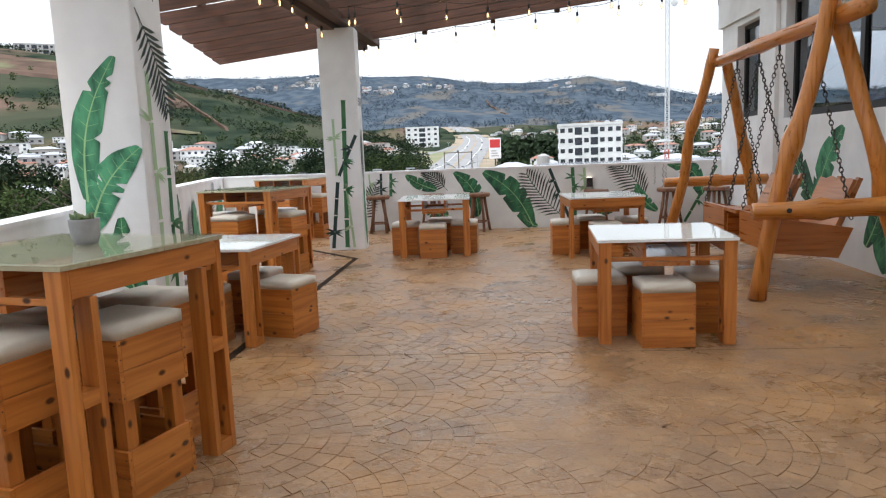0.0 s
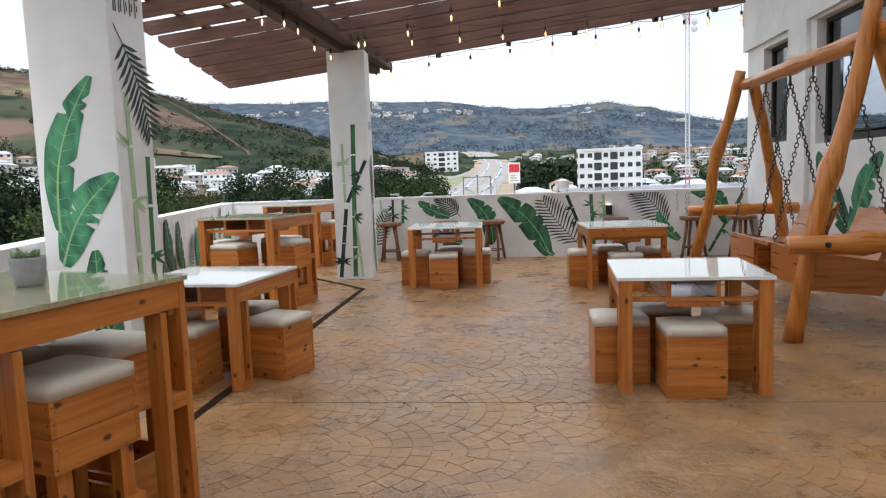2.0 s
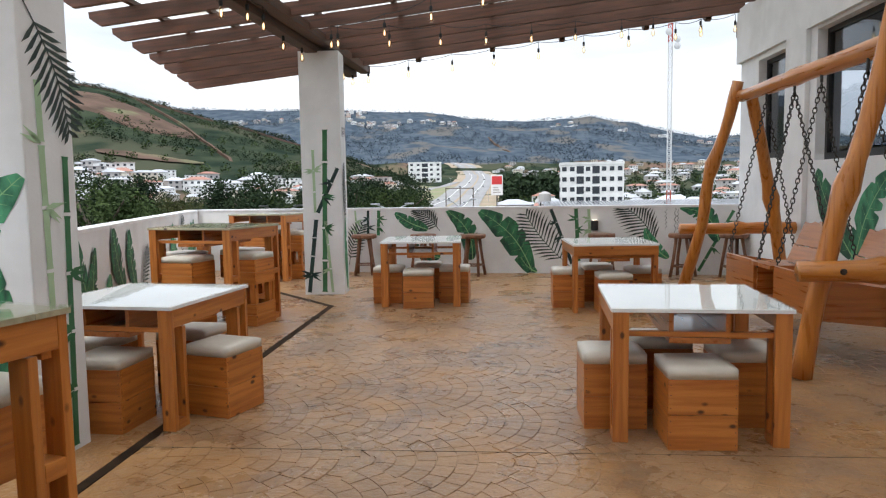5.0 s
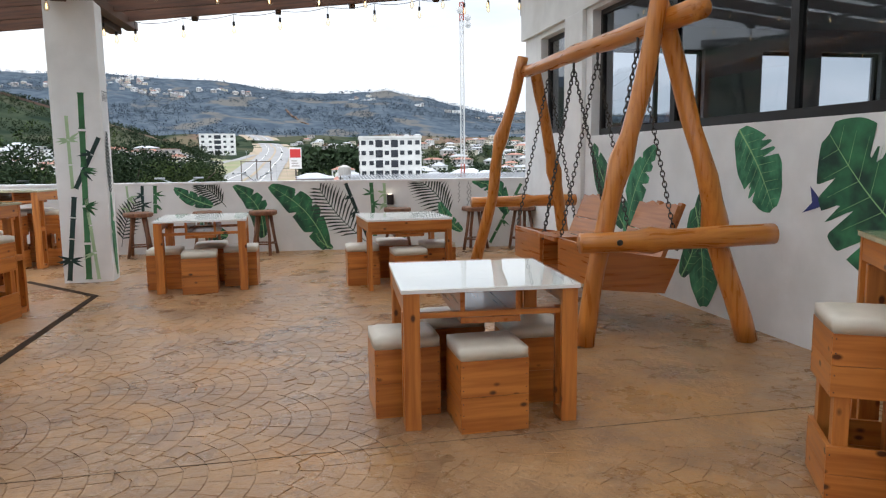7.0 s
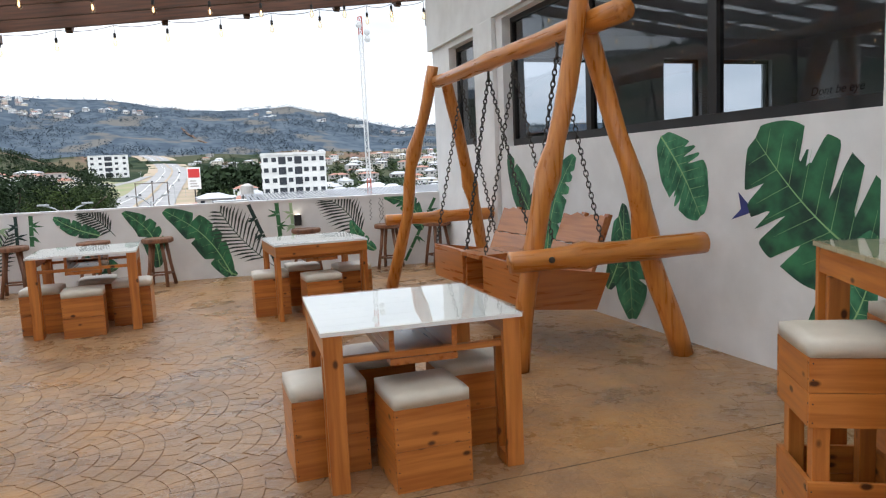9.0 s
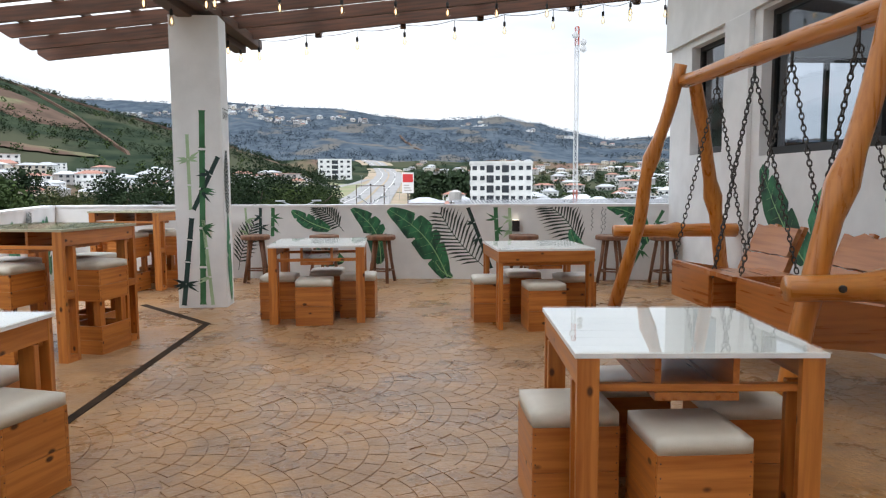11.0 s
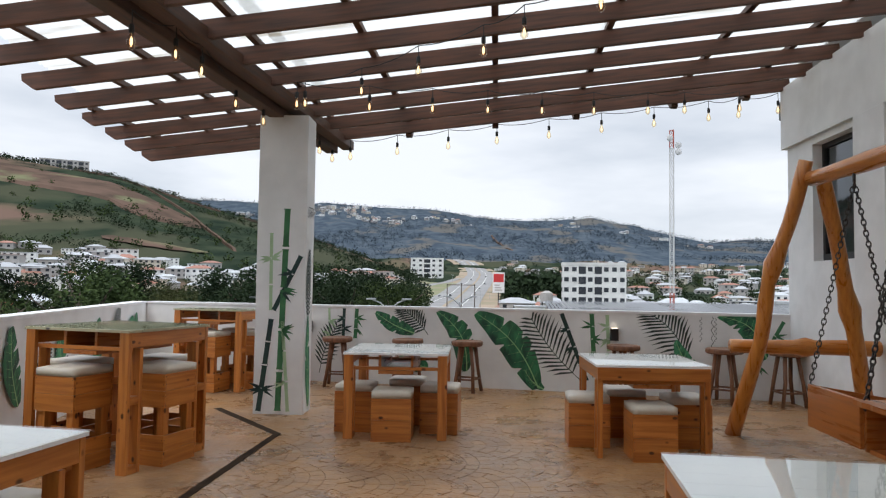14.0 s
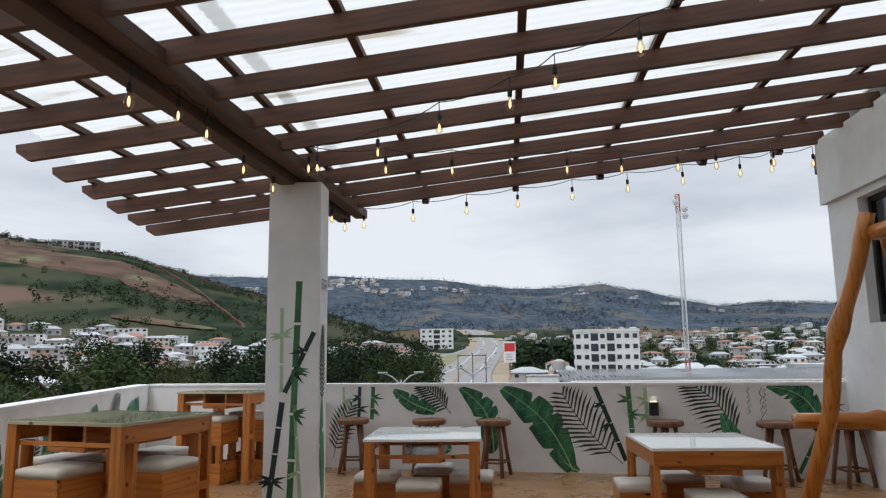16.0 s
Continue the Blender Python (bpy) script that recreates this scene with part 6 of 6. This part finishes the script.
for k, c in enumerate(((0.55, 0.03, 0.03), (0.75, 0.5, 0.05), (0.03, 0.25, 0.08))):
    bm = bmesh.new()
    rows = [[bm.verts.new((0.05 + 0.12 * i, 0.12 * math.sin(i * 0.8), 12.3 - 0.3 * (k + q) - 0.045 * i - 0.03 * math.sin(i))) for q in (0, 1)] for i in range(12)]
    for u, v in zip(rows, rows[1:]):
        bm.faces.new((u[0], u[1], v[1], v[0]))
    part("stripe", bm, material("flag_stripe", c, 0.8), flag)
flag.matrix_world = pose(-6.4, 42, -12.6)
tank = thing("water_tank", "grey water tank on a steel frame", "water tank")
part("tank", lathe(bmesh.new(), ((2.2, 9.0), (2.2, 12.0), (0.6, 12.8)), 16), house_walls[2], tank)
for sx in (-1, 1):
    for sy in (-1, 1):
        part("leg", tube(bmesh.new(), ((sx * 1.7, sy * 1.7, 0), (sx * 1.5, sy * 1.5, 9.0)), (0.16, 0.16), 5), chain_metal, tank)
tank.matrix_world = pose(18.0, 250, -13.2)
tank2 = thing("white_shed", "long low white roadside shed", "shed")
box_part("wall", -5, 5, -3, 3, 0, 4.5, house_walls[0], tank2, 0)
box_part("roof", -5.3, 5.3, -3.3, 3.3, 4.5, 4.8, house_roofs[2], tank2, 0)
tank2.matrix_world = pose(11.5, 238, -10.2)


def car(color):
    ob = thing("car", "small car driving on the highway", "car", "cars on the highway")
    bm = bmesh.new()
    box(bm, -0.9, 0.9, -2.1, 2.1, 0.35, 0.95, 0.12)
    part("body", bm, color, ob)
    bm = bmesh.new()
    box(bm, -0.78, 0.78, -1.2, 1.0, 0.93, 1.5, 0.16)
    part("cabin", bm, pane_dark, ob)
    for sx in (-1, 1):
        for y in (-1.3, 1.3):
            part("wheel", lathe(bmesh.new(), ((0.32, -0.1), (0.34, 0), (0.32, 0.1)), 10), cable_black, ob).matrix_local = pose(sx * 0.85, y, 0.34, 0, 90, 0)
    return ob


cars = [car(m) for m in (sign_white, material("dark_car_paint", (0.05, 0.05, 0.06), 0.3), material("silver_car_paint", (0.5, 0.5, 0.52), 0.3, metal=0.5))]
for k, (off, y) in enumerate(((8, 480), (-7, 530), (10, 560), (6, 640), (-10, 690), (12, 720), (-6, 800), (9, 880), (-12, 500), (11, 610))):
    x = interp(y, [p[1] for p in ROAD], [p[0] for p in ROAD]) + off
    m = pose(x, y, ground_z(x, y) + 1.3)
    if k < 3:
        cars[k].matrix_world = m
    else:
        copy_thing(cars[k % 3], m)

# ---- stamped fan cobbles of the floor ----
FAN, RING = 1.30, 0.107
random.seed(3)


def fan_pieces():
    """Concentric arcs of small setts inside overlapping scallops."""
    for j in range(-14, 45):
        for i in range(-5, 14):
            cx, cy = (i + 0.5 * (j % 2)) * FAN, j * FAN * 0.28
            if not (-5 < cx < 14 and -3.4 < cy < 5.2):
                continue
            for q in range(8):
                r0, r1 = q * RING + 0.003, (q + 1) * RING - 0.003
                if r1 > FAN * 0.62:
                    continue
                count = max(3, round(2 * math.pi * (r0 + r1) / 2 / 0.125))
                shift = random.random()
                for k in range(count):
                    a0, a1 = 2 * math.pi * (k + shift) / count, 2 * math.pi * (k + 1 + shift) / count
                    am, rm = (a0 + a1) / 2, (r0 + r1) / 2
                    px, py = cx + rm * math.cos(am), cy + rm * math.sin(am)
                    yield cx, cy, r0, r1, a0 + 0.0035 / max(rm, 0.05), a1 - 0.0035 / max(rm, 0.05), px, py


def sett(bm, poly, top):
    hi = [bm.verts.new((x, y, top)) for x, y in poly]
    mx, my = sum(p[0] for p in poly) / len(poly), sum(p[1] for p in poly) / len(poly)
    lo = [bm.verts.new((x + (x - mx) * 0.05, y + (y - my) * 0.05, -0.009)) for x, y in poly]
    bm.faces.new(hi)
    for i in range(len(poly)):
        j = (i + 1) % len(poly)
        bm.faces.new((lo[i], lo[j], hi[j], hi[i]))


def owner(px, py):
    """The scallop on top at a point: the nearest row in front whose disc covers it."""
    best = None
    for j in range(math.floor((py - FAN) / (FAN * 0.28)) - 1, math.floor((py + FAN) / (FAN * 0.28)) + 2):
        cy = j * FAN * 0.28
        off = 0.5 * (j % 2)
        i = round(px / FAN - off)
        cx = (i + off) * FAN
        if (px - cx) ** 2 + (py - cy) ** 2 < (FAN * 0.56) ** 2:
            if best is None or j < best[2]:
                best = (cx, cy, j)
    return best


verts, faces, singles = [], [], []
for cx, cy, r0, r1, a0, a1, qx, qy in fan_pieces():
    # the scallops point across the terrace
    px, py = qy, qx
    o = owner(qx, qy)
    if o is None or abs(o[0] - cx) > 1e-6 or abs(o[1] - cy) > 1e-6:
        continue
    if px < -1.52 or px > 4.02 or py > par_y(px) - 0.06 or (px < -1.3 and py > 9.3 and px < -2.6 + (10.5 - py) * 1.05):
        continue
    if -2.3 < px < -1.55 and 10.15 < py < 10.7:
        continue
    n = 3
    poly = [(cx + r1 * math.cos(a0 + (a1 - a0) * t / n), cy + r1 * math.sin(a0 + (a1 - a0) * t / n)) for t in range(n + 1)]
    poly += [(cx + r0 * math.cos(a1 - (a1 - a0) * t / n), cy + r0 * math.sin(a1 - (a1 - a0) * t / n)) for t in range(n + 1)]
    fixed = []
    for x, y in poly:
        w = owner(x, y)
        if w and w[1] < cy - 1e-6:
            d = math.hypot(x - w[0], y - w[1])
            f = FAN * 0.566 / max(d, 1e-6)
            x, y = w[0] + (x - w[0]) * f, w[1] + (y - w[1]) * f
        fixed.append((y, x))
    fixed.reverse()
    top = random.uniform(-0.0012, 0.0006)
    if -0.35 < px < 1.05 and 4.3 < py < 6.6 and len(singles) < 300:
        singles.append((fixed, top))
        continue
    b = len(verts)
    k = len(fixed)
    mx, my = sum(p[0] for p in fixed) / k, sum(p[1] for p in fixed) / k
    verts += [(x, y, top) for x, y in fixed] + [(x + (x - mx) * 0.05, y + (y - my) * 0.05, -0.009) for x, y in fixed]
    faces.append(tuple(range(b, b + k)))
    faces += [(b + k + i, b + k + (i + 1) % k, b + (i + 1) % k, b + i) for i in range(k)]
me = bpy.data.meshes.new("stamped_setts")
me.from_pydata(verts, [], faces)
me.materials.append(concrete)
setts = tagged(new("stamped_setts", me), "brown stamped concrete setts in a fan pattern", kind="stuff")
setts.parent = floor
for poly, top in singles:
    bm = bmesh.new()
    sett(bm, poly, top)
    part("sett", bm, concrete, floor)
